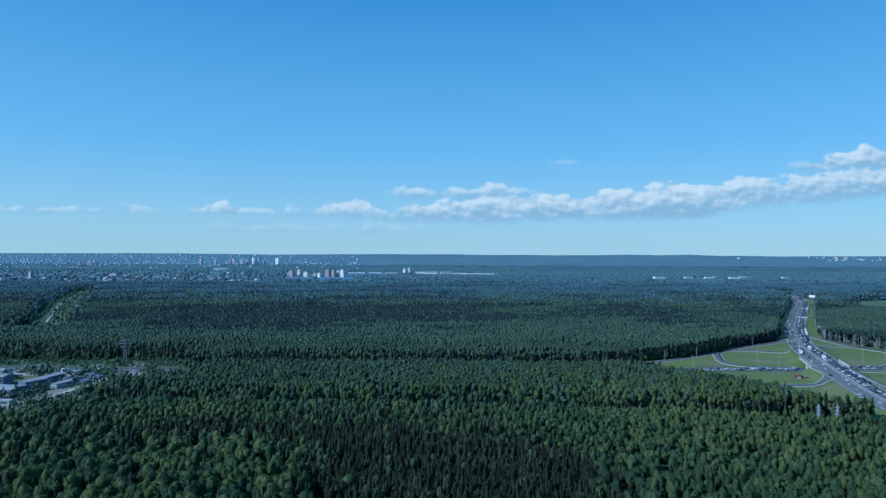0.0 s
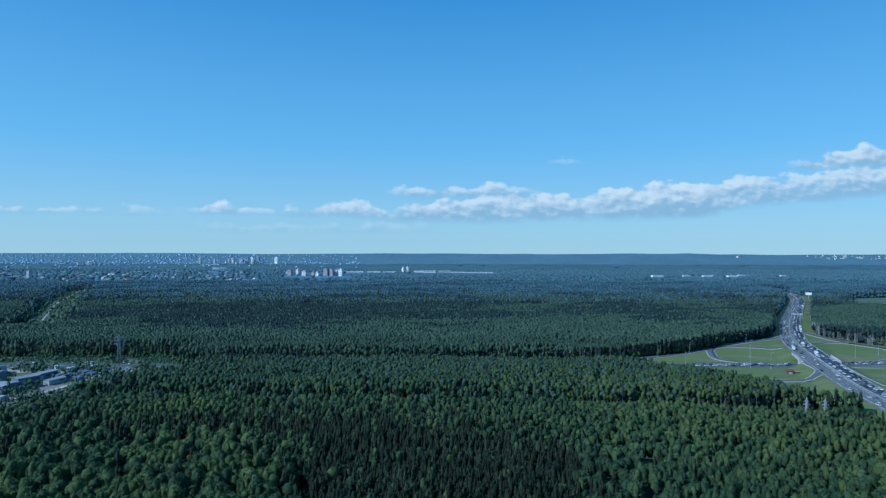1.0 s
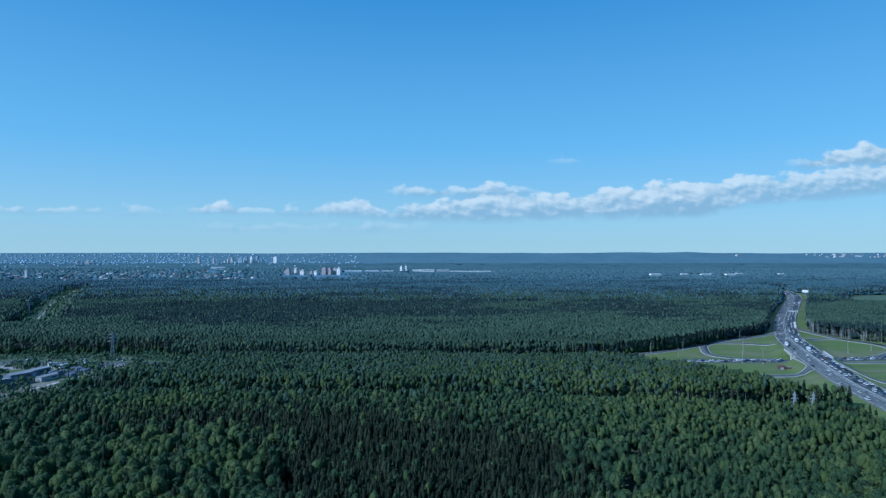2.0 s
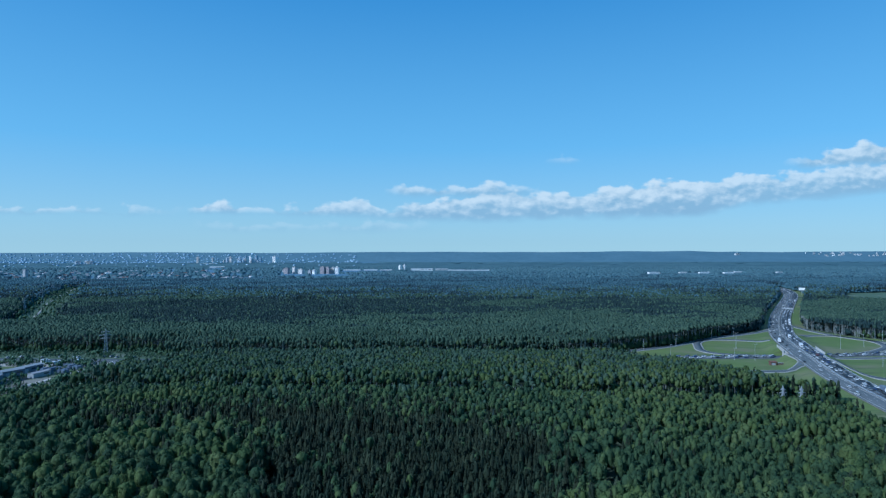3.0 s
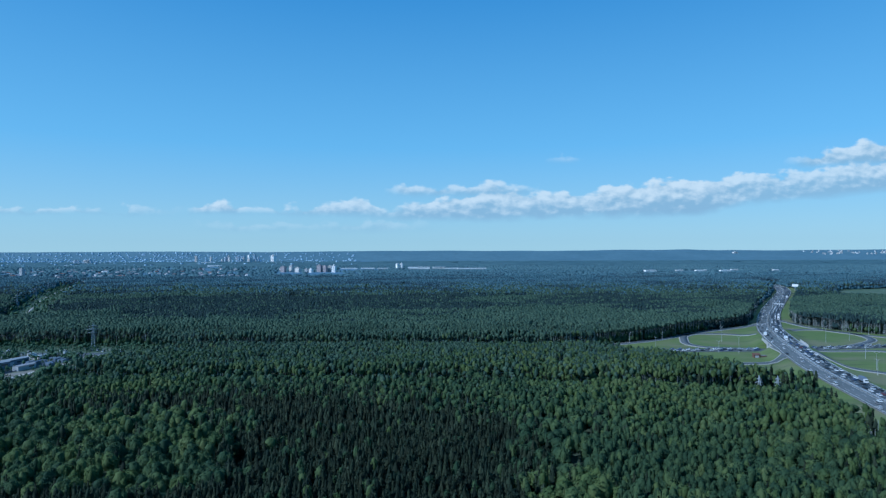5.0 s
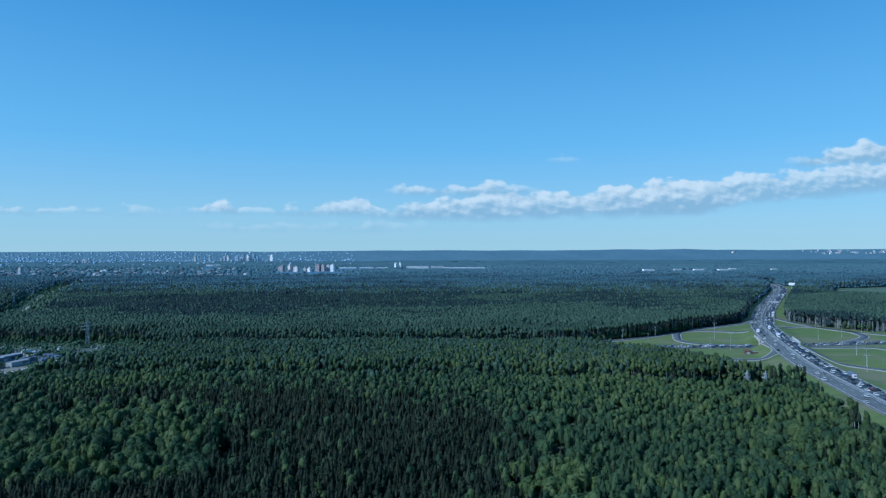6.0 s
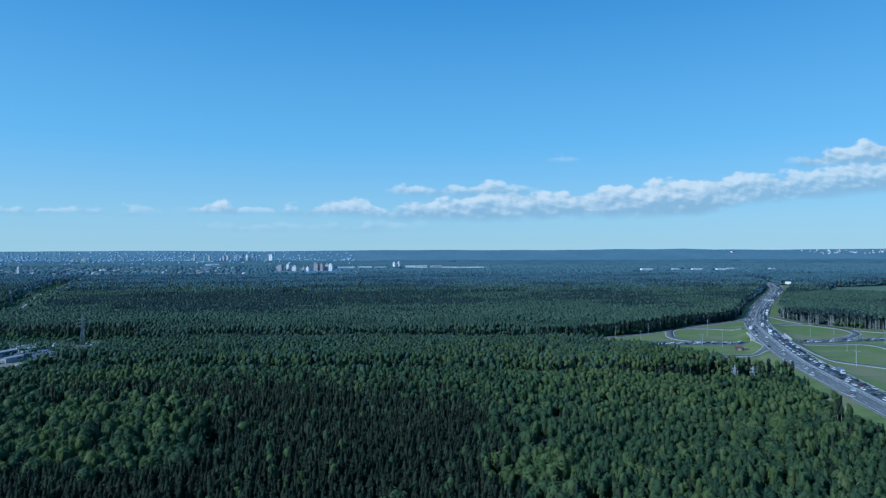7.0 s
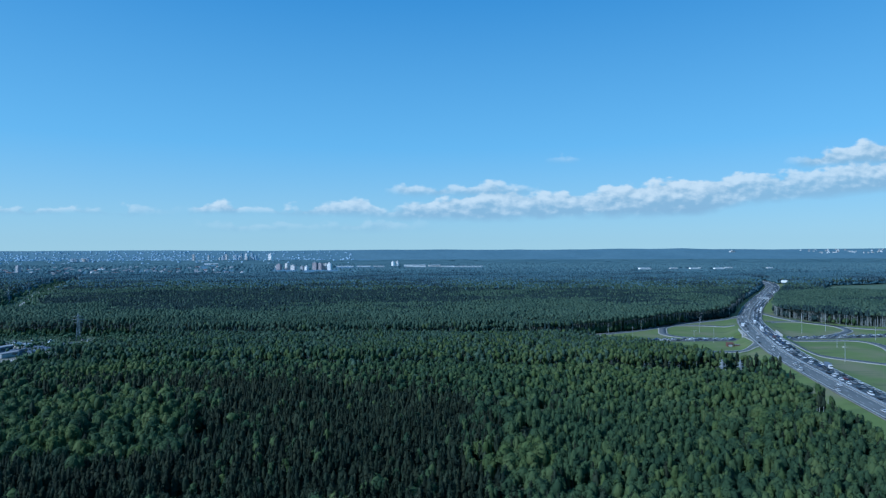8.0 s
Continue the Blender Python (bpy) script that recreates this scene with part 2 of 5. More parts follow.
ASPHALT = material("asphalt", (0.074, 0.084, 0.09), (0.097, 0.108, 0.113), 0.03, 0.85, fine=0.25)
GRAVEL = material("gravel_verge", (0.33, 0.32, 0.295), (0.25, 0.235, 0.21), 0.06, 0.95, fine=0.3)
SHOULDER = material("worn_shoulder", (0.17, 0.17, 0.16), (0.12, 0.12, 0.11), 0.06, 0.95, fine=0.3)
PAINT = material("road_paint", (0.5, 0.5, 0.49), (0.36, 0.36, 0.35), 0.4, 0.7)
CONCRETE = material("concrete", (0.42, 0.41, 0.39), (0.34, 0.33, 0.31), 0.15, 0.9, fine=0.25)
PYLON_STEEL = material("weathered_pylon_steel", (0.34, 0.36, 0.38), (0.27, 0.29, 0.31), 0.4, 0.7, 0.2)
STEEL = material("galvanised_steel", (0.5, 0.51, 0.52), (0.42, 0.43, 0.45), 0.4, 0.45, 0.6)
ROOF_PALE = material("pale_roof_sheet", (0.27, 0.28, 0.29), (0.2, 0.215, 0.23), 0.08, 0.6, fine=0.2)
ROOF_WHITE = material("white_roof_sheet", (0.62, 0.63, 0.63), (0.52, 0.53, 0.54), 0.05, 0.6)
ROOF_GREY = material("grey_roof_felt", (0.25, 0.25, 0.26), (0.18, 0.18, 0.19), 0.1, 0.9)
WALL_BLUE = material("blue_grey_cladding", (0.1, 0.125, 0.17), (0.13, 0.16, 0.2), 0.1, 0.6)
WALL_WHITE = material("white_render", (0.78, 0.77, 0.74), (0.66, 0.65, 0.63), 0.05, 0.85)
WALL_CREAM = material("cream_panels", (0.55, 0.53, 0.5), (0.46, 0.45, 0.43), 0.05, 0.85)
WALL_BRICK = material("pale_red_brick", (0.32, 0.29, 0.3), (0.26, 0.235, 0.245), 0.06, 0.9)
WALL_GREY = material("grey_panels", (0.36, 0.37, 0.38), (0.29, 0.3, 0.31), 0.05, 0.85)
GLASS = material("dark_glazing", (0.03, 0.04, 0.05), (0.05, 0.06, 0.07), 0.3, 0.12, spec=0.6)
RUBBER = material("tyre_rubber", (0.02, 0.02, 0.02), (0.03, 0.03, 0.03), 2.0, 0.9)
# The pale blue of these two facade colours is painted haze.
CITY = material("haze_tinted_facades", (0.1836, 0.2750, 0.3565), (0.2484, 0.3410, 0.4255), 0.01, 0.85, island=(0.5940, 0.6930, 0.8050), vary=0.55)
PANEL = material("haze_tinted_panels", (0.42, 0.48, 0.54), (0.36, 0.42, 0.48), 0.02, 0.85)
ROOF_RUST = material("weathered_red_roof", (0.13, 0.068, 0.05), (0.1, 0.055, 0.042), 0.4, 0.85)


def car_paint(name, c):
    return material(name, c, tuple(x * 0.9 for x in c), 0.8, 0.3, spec=0.5)


CAR_PAINTS = [("white", car_paint("white_car_paint", (0.58, 0.58, 0.58))), ("black", car_paint("black_car_paint", (0.015, 0.015, 0.017))),
              ("grey", car_paint("grey_car_paint", (0.16, 0.165, 0.17))), ("silver", car_paint("silver_car_paint", (0.45, 0.46, 0.47))),
              ("dark blue", car_paint("blue_car_paint", (0.03, 0.05, 0.13))), ("dark red", car_paint("red_car_paint", (0.12, 0.025, 0.022)))]


# ---- small mesh tools ----
def part(name, bm, mat, parent, label="", kind=""):
    me = bpy.data.meshes.new(name)
    bm.to_mesh(me)
    bm.free()
    me.materials.append(mat)
    ob = new(name, me)
    ob.parent = parent
    return tagged(ob, label, kind=kind)


def soup(name, verts, faces, mats, parent=None, index=None):
    """A mesh object from numpy arrays of triangles or quads."""
    me = bpy.data.meshes.new(name)
    k = faces.shape[1]
    me.vertices.add(len(verts))
    me.vertices.foreach_set("co", np.ascontiguousarray(verts, np.float32).ravel())
    me.loops.add(faces.size)
    me.loops.foreach_set("vertex_index", np.ascontiguousarray(faces, np.int32).ravel())
    me.polygons.add(len(faces))
    me.polygons.foreach_set("loop_start", np.arange(0, faces.size, k, dtype=np.int32))
    for m in mats:
        me.materials.append(m)
    if index is not None:
        me.polygons.foreach_set("material_index", np.ascontiguousarray(index, np.int32))
    me.update(calc_edges=True)
    ob = new(name, me)
    ob.parent = parent
    return ob


def box(bm, x0, x1, y0, y1, z0, z1, top=1.0):
    """A box; top: scale of its upper face."""
    cx, cy = (x0 + x1) / 2, (y0 + y1) / 2
    v = [bm.verts.new((x, y, z0)) for x, y in ((x0, y0), (x1, y0), (x1, y1), (x0, y1))]
    w = [bm.verts.new((cx + (x - cx) * top, cy + (y - cy) * top, z1)) for x, y in ((x0, y0), (x1, y0), (x1, y1), (x0, y1))]
    bm.faces.new(v[::-1])
    bm.faces.new(w)
    for i in range(4):
        bm.faces.new((v[i], v[(i + 1) % 4], w[(i + 1) % 4], w[i]))


def tube(bm, a, b, r, r2=None, n=6):
    """A tapered bar from a to b."""
    a, b = Vector(a), Vector(b)
    q = (b - a).to_track_quat("Z", "Y").to_matrix()
    ra, rb = [], []
    for i in range(n):
        d = q @ Vector((math.cos(i * 2 * math.pi / n), math.sin(i * 2 * math.pi / n), 0))
        ra.append(bm.verts.new(a + d * r))
        rb.append(bm.verts.new(b + d * (r if r2 is None else r2)))
    for i in range(n):
        j = (i + 1) % n
        bm.faces.new((ra[i], ra[j], rb[j], rb[i]))
    bm.faces.new(ra[::-1])
    bm.faces.new(rb)


def curve_points(pts, step):
    """A smooth polyline through pts, sampled about every step metres."""
    p = [np.array(q, float) for q in pts]
    p = [2 * p[0] - p[1]] + p + [2 * p[-1] - p[-2]]
    out = []
    for i in range(1, len(p) - 2):
        n = max(2, int(np.linalg.norm(p[i + 1] - p[i]) / step))
        for k in range(n):
            t = k / n
            out.append(0.5 * (2 * p[i] + (p[i + 1] - p[i - 1]) * t + (2 * p[i - 1] - 5 * p[i] + 4 * p[i + 1] - p[i + 2]) * t * t
                              + (3 * p[i] - p[i - 1] - 3 * p[i + 1] + p[i + 2]) * t ** 3))
    out.append(p[-2])
    return np.array(out)


def distance_to(x, y, line):
    """Least distance and signed side offset (right positive) of points to a polyline."""
    x, y = np.asarray(x, float), np.asarray(y, float)
    lo, hi = line.min(0) - 120, line.max(0) + 120
    close = (x > lo[0]) & (x < hi[0]) & (y > lo[1]) & (y < hi[1])
    if not close.all():
        far, off = np.full(x.shape, 1e9), np.full(x.shape, 1e9)
        if close.any():
            far[close], off[close] = distance_to(x[close], y[close], line)
        return far, off
    best, side = np.full(x.shape, 1e9), np.zeros(x.shape)
    for a, b in zip(line[:-1], line[1:]):
        d = b - a
        t = np.clip(((x - a[0]) * d[0] + (y - a[1]) * d[1]) / (d @ d), 0, 1)
        ex, ey = x - a[0] - t * d[0], y - a[1] - t * d[1]
        r = np.hypot(ex, ey)
        near = r < best
        best[near] = r[near]
        side[near] = np.sign(ex * d[1] - ey * d[0])[near]
    return best, best * side


def inside(x, y, poly):
    x, y = np.asarray(x, float), np.asarray(y, float)
    hit = np.zeros(x.shape, bool)
    for (x0, y0), (x1, y1) in zip(poly, poly[1:] + poly[:1]):
        if y0 != y1:
            hit ^= ((y0 > y) != (y1 > y)) & (x < (x1 - x0) * (y - y0) / (y1 - y0) + x0)
    return hit


def ease(v, lo, hi):
    t = np.clip((np.asarray(v, float) - lo) / (hi - lo), 0, 1)
    return t * t * (3 - 2 * t)


def waves(x, y, size, seed):
    """Cheap smooth noise, about -1 to 1, in patches of that size."""
    r = np.random.RandomState(seed)
    out = 0
    for k in range(7):
        a, ph, f = r.uniform(0, 6.283), r.uniform(0, 6.283), r.uniform(0.6, 1.8) / size * 3.0
        out = out + np.sin((x * math.cos(a) + y * math.sin(a)) * f + ph + 0.8 * np.sin((y * math.cos(a) - x * math.sin(a)) * f * 0.7 + ph * 2))
    return out / 3.6


# ---- the plan ----
HIGHWAY = curve_points([(240, -60), (252, 60), (266, 180), (291, 300), (312, 400), (329, 480), (353, 560), (381, 630), (428, 732), (512, 885), (616, 1056), (742, 1262), (806, 1385), (848, 1500), (872, 1640)], 12)
CROSS = curve_points([(-640, 562), (-404, 557), (-300, 552), (-100, 554), (120, 560), (246, 563), (336, 565), (392, 572), (447, 580), (520, 592), (640, 612), (800, 640)], 12)
CORRIDOR = curve_points([(-512, 770), (-612, 950), (-750, 1200), (-912, 1545)], 30)
POWER_CUT = curve_points([(300, 372), (240, 374), (143, 384), (27, 393), (-54, 398), (-157, 402), (-270, 412)], 20)
INTERCHANGE = [(292, 395), (264, 408), (252, 424), (240, 448), (214, 476), (194, 508), (180, 540), (180, 596), (213, 609), (262, 634), (330, 692), (376, 722), (425, 759), (470, 800),
               (478, 740), (487, 702), (512, 664), (562, 645), (900, 700), (900, 250), (300, 250)]
LOT = [(-500, 352), (-262, 352), (-248, 370), (-245, 390), (-241, 412), (-240, 436), (-236, 462), (-222, 480), (-214, 500), (-208, 545), (-500, 545)]
ACCESS = curve_points([(-345, 400), (-318, 414), (-301, 428), (-292, 442), (-288, 458), (-284, 483), (-281, 515), (-272, 548)], 6)
YARD = [(-460, 420), (-322, 420), (-300, 440), (-293, 470), (-288, 525), (-258, 545), (-460, 545)]
FIELD = [(738, 1070), (765, 1125), (915, 1355), (1000, 1375), (1250, 1500), (1250, 1100), (900, 960)]


def highway_z(y):
    return 1.3 + 4.9 * np.exp(-((np.asarray(y, float) - 565) / 95) ** 2)


def ground_z(x, y):
    d, _ = distance_to(x, y, HIGHWAY)
    c, _ = distance_to(x, y, CROSS)
    bank = 1 - ease(d, 15, 29)
    under = 1 - (1 - ease(c, 8, 14)) * (np.abs(np.asarray(y) - 565) < 40)
    z = (highway_z(y) - 0.5) * bank * under
    if np.max(y) < 4250:
        return z
    # rise added so that the land's far edge fits the camera's horizon
    ridge = ease(y, 4250, 4960) * (70 + 5 * waves(x, y * 0, 1500, 5) + 2.5 * waves(x, y * 0, 300, 6))
    return z + ridge


def cover(x, y):
    """0 closed forest, 1 mown grass, 2 scrub, 3 open yard, 4 far suburb land, 5 far forest land."""
    x, y = np.asarray(x, float), np.asarray(y, float)
    out = np.zeros(x.shape, int)
    _, h = distance_to(x, y, HIGHWAY)
    c, _ = distance_to(x, y, CROSS)
    p, _ = distance_to(x, y, POWER_CUT)
    _, kk = distance_to(x, y, CORRIDOR)
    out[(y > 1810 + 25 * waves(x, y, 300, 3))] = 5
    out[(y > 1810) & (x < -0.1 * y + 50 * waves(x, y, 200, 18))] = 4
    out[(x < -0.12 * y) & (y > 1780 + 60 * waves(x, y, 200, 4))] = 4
    out[inside(x, y, FIELD)] = 2
    out[(kk > -24) & (kk < 36 + 6 * waves(x, y, 60, 8))] = 2
    out[(p < 13 + 6 * ease(x, 120, 220) + 3 * waves(x, y, 30, 9)) & (x < 290)] = 2
    out[(c < 15 + 2 * waves(x, y, 25, 10)) & (x < 200)] = 2
    out[(y > 526) & (y < 547 + 30 * ease(x, 20, 190) + 5 * waves(x, y, 30, 17)) & (x < 200) & (x > -250)] = 2
    out[(x < -235 + 12 * waves(x, y, 40, 11)) & (y > 540) & (y < 602 + 7 * waves(x, y, 30, 12))] = 2
    left = np.where(y < 600, 29 + 14 * (1 - ease(y, 330, 420)), 21) + 2.5 * waves(x, y, 25, 13)
    right = np.where(y < 600, 60, 27) + 2.5 * waves(x, y, 25, 14)
    out[(h > -left) & (h < right) & (y < 1430)] = 1
    out[(np.abs(h) < 19) & (y < 1560)] = 1
    out[inside(x, y, INTERCHANGE) & (h > -200)] = 1
    out[inside(x + 3 * waves(x, y, 25, 15), y + 3 * waves(x, y, 25, 16), LOT)] = 3
    return out


def build_ground():
    def axis(fine_lo, fine_hi, fine, lo, hi):
        a = list(np.arange(fine_lo, fine_hi, fine))
        step, v = fine, fine_hi
        while v < hi:
            a.append(v)
            step = min(step * 1.12, 130)
            v += step
        a.append(hi)
        step, v = fine, fine_lo
        while v > lo:
            step = min(step * 1.12, 130)
            v -= step
            a.insert(0, v)
        return np.array(a)
    xs, ys = axis(-330, 560, 5, -7000, 7000), axis(360, 800, 5, -1500, 4990)
    gx, gy = np.meshgrid(xs, ys)
    gz = ground_z(gx.ravel(), gy.ravel())
    verts = np.stack([gx.ravel(), gy.ravel(), gz], 1)
    nx, ny = len(xs), len(ys)
    i = (np.arange(ny - 1)[:, None] * nx + np.arange(nx - 1)[None]).ravel()
    faces = np.stack([i, i + 1, i + nx + 1, i + nx], 1)
    mid = verts[faces].mean(1)
    kind = cover(mid[:, 0], mid[:, 1])
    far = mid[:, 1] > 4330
    tagged(soup("backdrop", verts, faces[far], [HORIZON_RISE]), "added rise up to the horizon, blue haze and glow painted in", "ridge", kind="structure")
    faces, kind = faces[~far], kind[~far]
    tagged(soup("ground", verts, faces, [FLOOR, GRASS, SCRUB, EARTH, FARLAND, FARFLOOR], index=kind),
           "forest floor, mown verges and distant wooded land with painted haze", "ground", kind="structure")


build_ground()


# ---- roads ----
def ribbon(name, line, lo, hi, mat, parent, lift=0.0, level=None, thick=0.0):
    """A strip along a polyline between two side offsets (right positive)."""
    d = np.gradient(line, axis=0)
    d /= np.linalg.norm(d, axis=1)[:, None]
    side = np.stack([d[:, 1], -d[:, 0]], 1)
    rows = []
    for o in (lo, hi):
        p = line + side * o
        z = (highway_z(p[:, 1]) if level == "highway" else ground_z(p[:, 0], p[:, 1])) + lift
        rows.append(np.column_stack([p, z]))
    n = len(line)
    verts = np.concatenate(rows)
    i = np.arange(n - 1)
    faces = np.stack([i, i + n, i + n + 1, i + 1], 1)
    if thick:
        down = verts - (0, 0, thick)
        m = 2 * n
        verts = np.concatenate([verts, down])
        faces = np.concatenate([faces, np.stack([i, i + 1, i + 1 + m, i + m], 1), np.stack([i + n, i + n + m, i + 1 + n + m, i + 1 + n], 1),
                                np.stack([i + m, i + 1 + m, i + 1 + n + m, i + n + m], 1)])
    ob = soup(name, verts, faces, [mat], parent)
    return ob


def dashes(line, offset, length, gap, width, lift, level=None):
    """Painted dashes along a line, as quads."""
    seg = np.linalg.norm(np.diff(line, axis=0), axis=1)
    s = np.r_[0, np.cumsum(seg)]
    d = np.gradient(line, axis=0)
    d /= np.linalg.norm(d, axis=1)[:, None]
    side = np.stack([d[:, 1], -d[:, 0]], 1)
    v, f = [], []
    a = 0.0
    while a + length < s[-1]:
        for q in (a, a + length):
            p = np.array([np.interp(q, s, line[:, 0]), np.interp(q, s, line[:, 1])])
            n = np.array([np.interp(q, s, side[:, 0]), np.interp(q, s, side[:, 1])])
            for w in (-width / 2, width / 2):
                r = p + n * (offset + w)
                z = float(highway_z(r[1])) if level == "highway" else float(ground_z(r[:1], r[1:2])[0])
                v.append((r[0], r[1], z + lift))
        k = len(v)
        f.append((k - 4, k - 3, k - 1, k - 2))
        a += length + gap
    return np.array(v), np.array(f)


def joined(pieces):
    v, f, n = [], [], 0
    for a, b in pieces:
        v.append(a)
        f.append(b + n)
        n += len(a)
    return np.concatenate(v), np.concatenate(f)


def build_highway():
    road = tagged(new("highway"), "grey asphalt dual carriageway with queuing traffic", "road", kind="structure")
    ribbon("asphalt", HIGHWAY, -12.6, 12.6, ASPHALT, road, 0.0, "highway", 0.6)
    ribbon("median_strip", HIGHWAY, -1.3, 1.3, SHOULDER, road, 0.1, "highway", 0.2)
    ribbon("shoulder", HIGHWAY, -13.9, -12.62, SHOULDER, road, -0.03, "highway", 0.5)
    ribbon("shoulder", HIGHWAY, 12.62, 13.9, SHOULDER, road, -0.03, "highway", 0.5)
    near = HIGHWAY[(HIGHWAY[:, 1] > 200)]
    marks = [dashes(near, o, 6, 9, 0.16, 0.03, "highway") for o in (-9.4, -5.6, 5.6, 9.4)]
    marks += [dashes(near, o, 11.5, 0.4, 0.28, 0.03, "highway") for o in (-12.3, -1.9, 1.9, 12.3)]
    v, f = joined(marks)
    tagged(soup("lane_marking", v, f, [PAINT], road), kind="stuff")


def build_ramps():
    cross = tagged(new("cross_road"), "grey asphalt road passing under the highway", "road", kind="structure")
    ribbon("asphalt", CROSS, -7.5, 7.5, ASPHALT, cross, 0.25, None, 0.5)
    v, f = dashes(CROSS[(CROSS[:, 0] > -450)], 0, 6, 6, 0.3, 0.3)
    tagged(soup("lane_marking", v, f, [PAINT], cross), kind="stuff")
    ramps = [
        ("pale slip road along the forest edge", 3.4, [(150, 580), (190, 594), (213, 603), (250, 624), (290, 656), (330, 687), (377, 716), (421, 744), (470, 806)]),
        ("asphalt loop ramp round a grass island", 3.3, [(372, 652), (350, 666), (330, 671), (310, 668), (294, 652), (283, 624), (277, 602), (284, 584), (310, 573), (330, 571)]),
        ("asphalt loop ramp beside the brick hut", 3.3, [(337, 556), (333, 538), (330, 522), (324, 511), (314, 503), (300, 499), (270, 500), (240, 520), (228, 545)]),
        ("pale slip road along the far forest", 3.4, [(468, 800), (470, 745), (471, 718), (478, 680), (494, 653), (519, 632), (580, 618), (680, 622)]),
        ("asphalt loop ramp with a bright kerb", 3.3, [(428, 690), (450, 702), (472, 697), (487, 668), (478, 626), (449, 598), (418, 580), (400, 575)]),
        ("pale slip road across the grass", 3.0, [(380, 558), (400, 556), (430, 558), (444, 546), (438, 515), (420, 480)]),
        ("pale slip road beside the highway", 3.2, [(362, 530), (356, 490), (360, 472), (372, 456), (384, 442), (420, 410), (480, 380)]),
    ]
    for label, half, pts in ramps:
        line = curve_points(pts, 6)
        ob = tagged(new("slip_road"), label, "slip road", "interchange ramps", "structure")
        ribbon("asphalt", line, -half, half, ASPHALT, ob, 0.42, None, 0.7)
        ribbon("verge", line, -half - 1.3, -half - 0.02, GRAVEL, ob, 0.36, None, 0.7)
        ribbon("verge", line, half + 0.02, half + 1.3, GRAVEL, ob, 0.36, None, 0.7)


def build_track():
    track = tagged(new("service_track"), "pale gravel service track along the long cutting", "track", kind="structure")
    ribbon("gravel", CORRIDOR, -2, 1.6, GRAVEL, track, 0.15, None, 0.3)


def build_bridge():
    ob = tagged(new("overpass"), "concrete highway overpass above the cross road", "bridge", kind="structure")
    i = np.argmin(np.abs(HIGHWAY[:, 1] - 566))
    d = HIGHWAY[i + 1] - HIGHWAY[i - 1]
    ang = math.atan2(d[1], d[0])
    m = pose(HIGHWAY[i][0], HIGHWAY[i][1], 0, 0, 0, math.degrees(ang))
    z = float(highway_z(566))
    for name, boxes, mat in (
            ("deck", [(-17, 17, -16.6, 16.6, z - 1.5, z - 0.62)], CONCRETE),
            ("parapet", [(-18, 18, 16.3, 16.8, z - 1.5, z + 0.9)], CONCRETE),
            ("parapet", [(-18, 18, -16.8, -16.3, z - 1.5, z + 0.9)], CONCRETE),
            ("abutment", [(-17.5, -13, -17, 17, -0.5, z - 1.4)], CONCRETE),
            ("abutment", [(13, 17.5, -17, 17, -0.5, z - 1.4)], CONCRETE)):
        bm = bmesh.new()
        for b in boxes:
            box(bm, *b)
        bm.transform(m)
        part(name, bm, mat, ob)
    for x in (-6, 6):
        for y in (-12, -4, 4, 12):
            bm = bmesh.new()
            tube(bm, (x, y, -0.3), (x, y, z - 1.45), 0.5, n=10)
            bm.transform(m)
            part("pier", bm, CONCRETE, ob)


def build_guard_rails():
    for offset in (-13.2, -0.6, 0.6, 13.2):
        ob = tagged(new("guard_rail"), "galvanised steel guard rail beside the highway", "guard rail", "highway guard rails")
        line = HIGHWAY[HIGHWAY[:, 1] > 150]
        d = np.gradient(line, axis=0)
        d /= np.linalg.norm(d, axis=1)[:, None]
        p = line + np.stack([d[:, 1], -d[:, 0]], 1) * offset
        z = highway_z(p[:, 1])
        n = len(p)
        i = np.arange(n - 1)
        v = np.concatenate([np.column_stack([p, z + 0.45]), np.column_stack([p, z + 0.8])])
        w = v + np.r_[np.column_stack([d[:, 1], -d[:, 0], d[:, 0] * 0])] .repeat(1, 0)[np.r_[0:n, 0:n]] * 0.08
        f = np.stack([i, i + 1, i + 1 + n, i + n], 1)
        vv = np.concatenate([v, w])
        ff = np.concatenate([f, f[:, ::-1] + 2 * n, np.stack([i + n, i + 1 + n, i + 1 + 3 * n, i + 3 * n], 1)])
        soup("rail", vv, ff, [STEEL], ob)
        posts = bmesh.new()
        for (x, y), h in zip(curve_points(p[::4], 8), highway_z(curve_points(p[::4], 8)[:, 1])):
            box(posts, x - 0.07, x + 0.07, y - 0.07, y + 0.07, h - 0.3, h + 0.8)
        part("posts", posts, STEEL, ob, kind="stuff")


build_highway()
build_ramps()
build_track()
build_bridge()
build_guard_rails()

# ---- forest ----
def octa(rng, centre, size, jitter=0.35):
    """A rough eight-sided leaf clump."""
    base = np.array([(1, 0, 0), (0, 1, 0), (-1, 0, 0), (0, -1, 0), (0, 0, 1), (0, 0, -1)], float)
    a = rng.uniform(0, 6.283)
    c, s = math.cos(a), math.sin(a)
    base = base @ np.array([(c, s, 0), (-s, c, 0), (0, 0, 1)])
    base *= 1 + rng.uniform(-jitter, jitter, (6, 1))
    base += rng.uniform(-jitter, jitter, (6, 3)) * 0.5
    f = np.array([(0, 1, 4), (1, 2, 4), (2, 3, 4), (3, 0, 4), (1, 0, 5), (2, 1, 5), (3, 2, 5), (0, 3, 5)])
    return base * size + centre, f


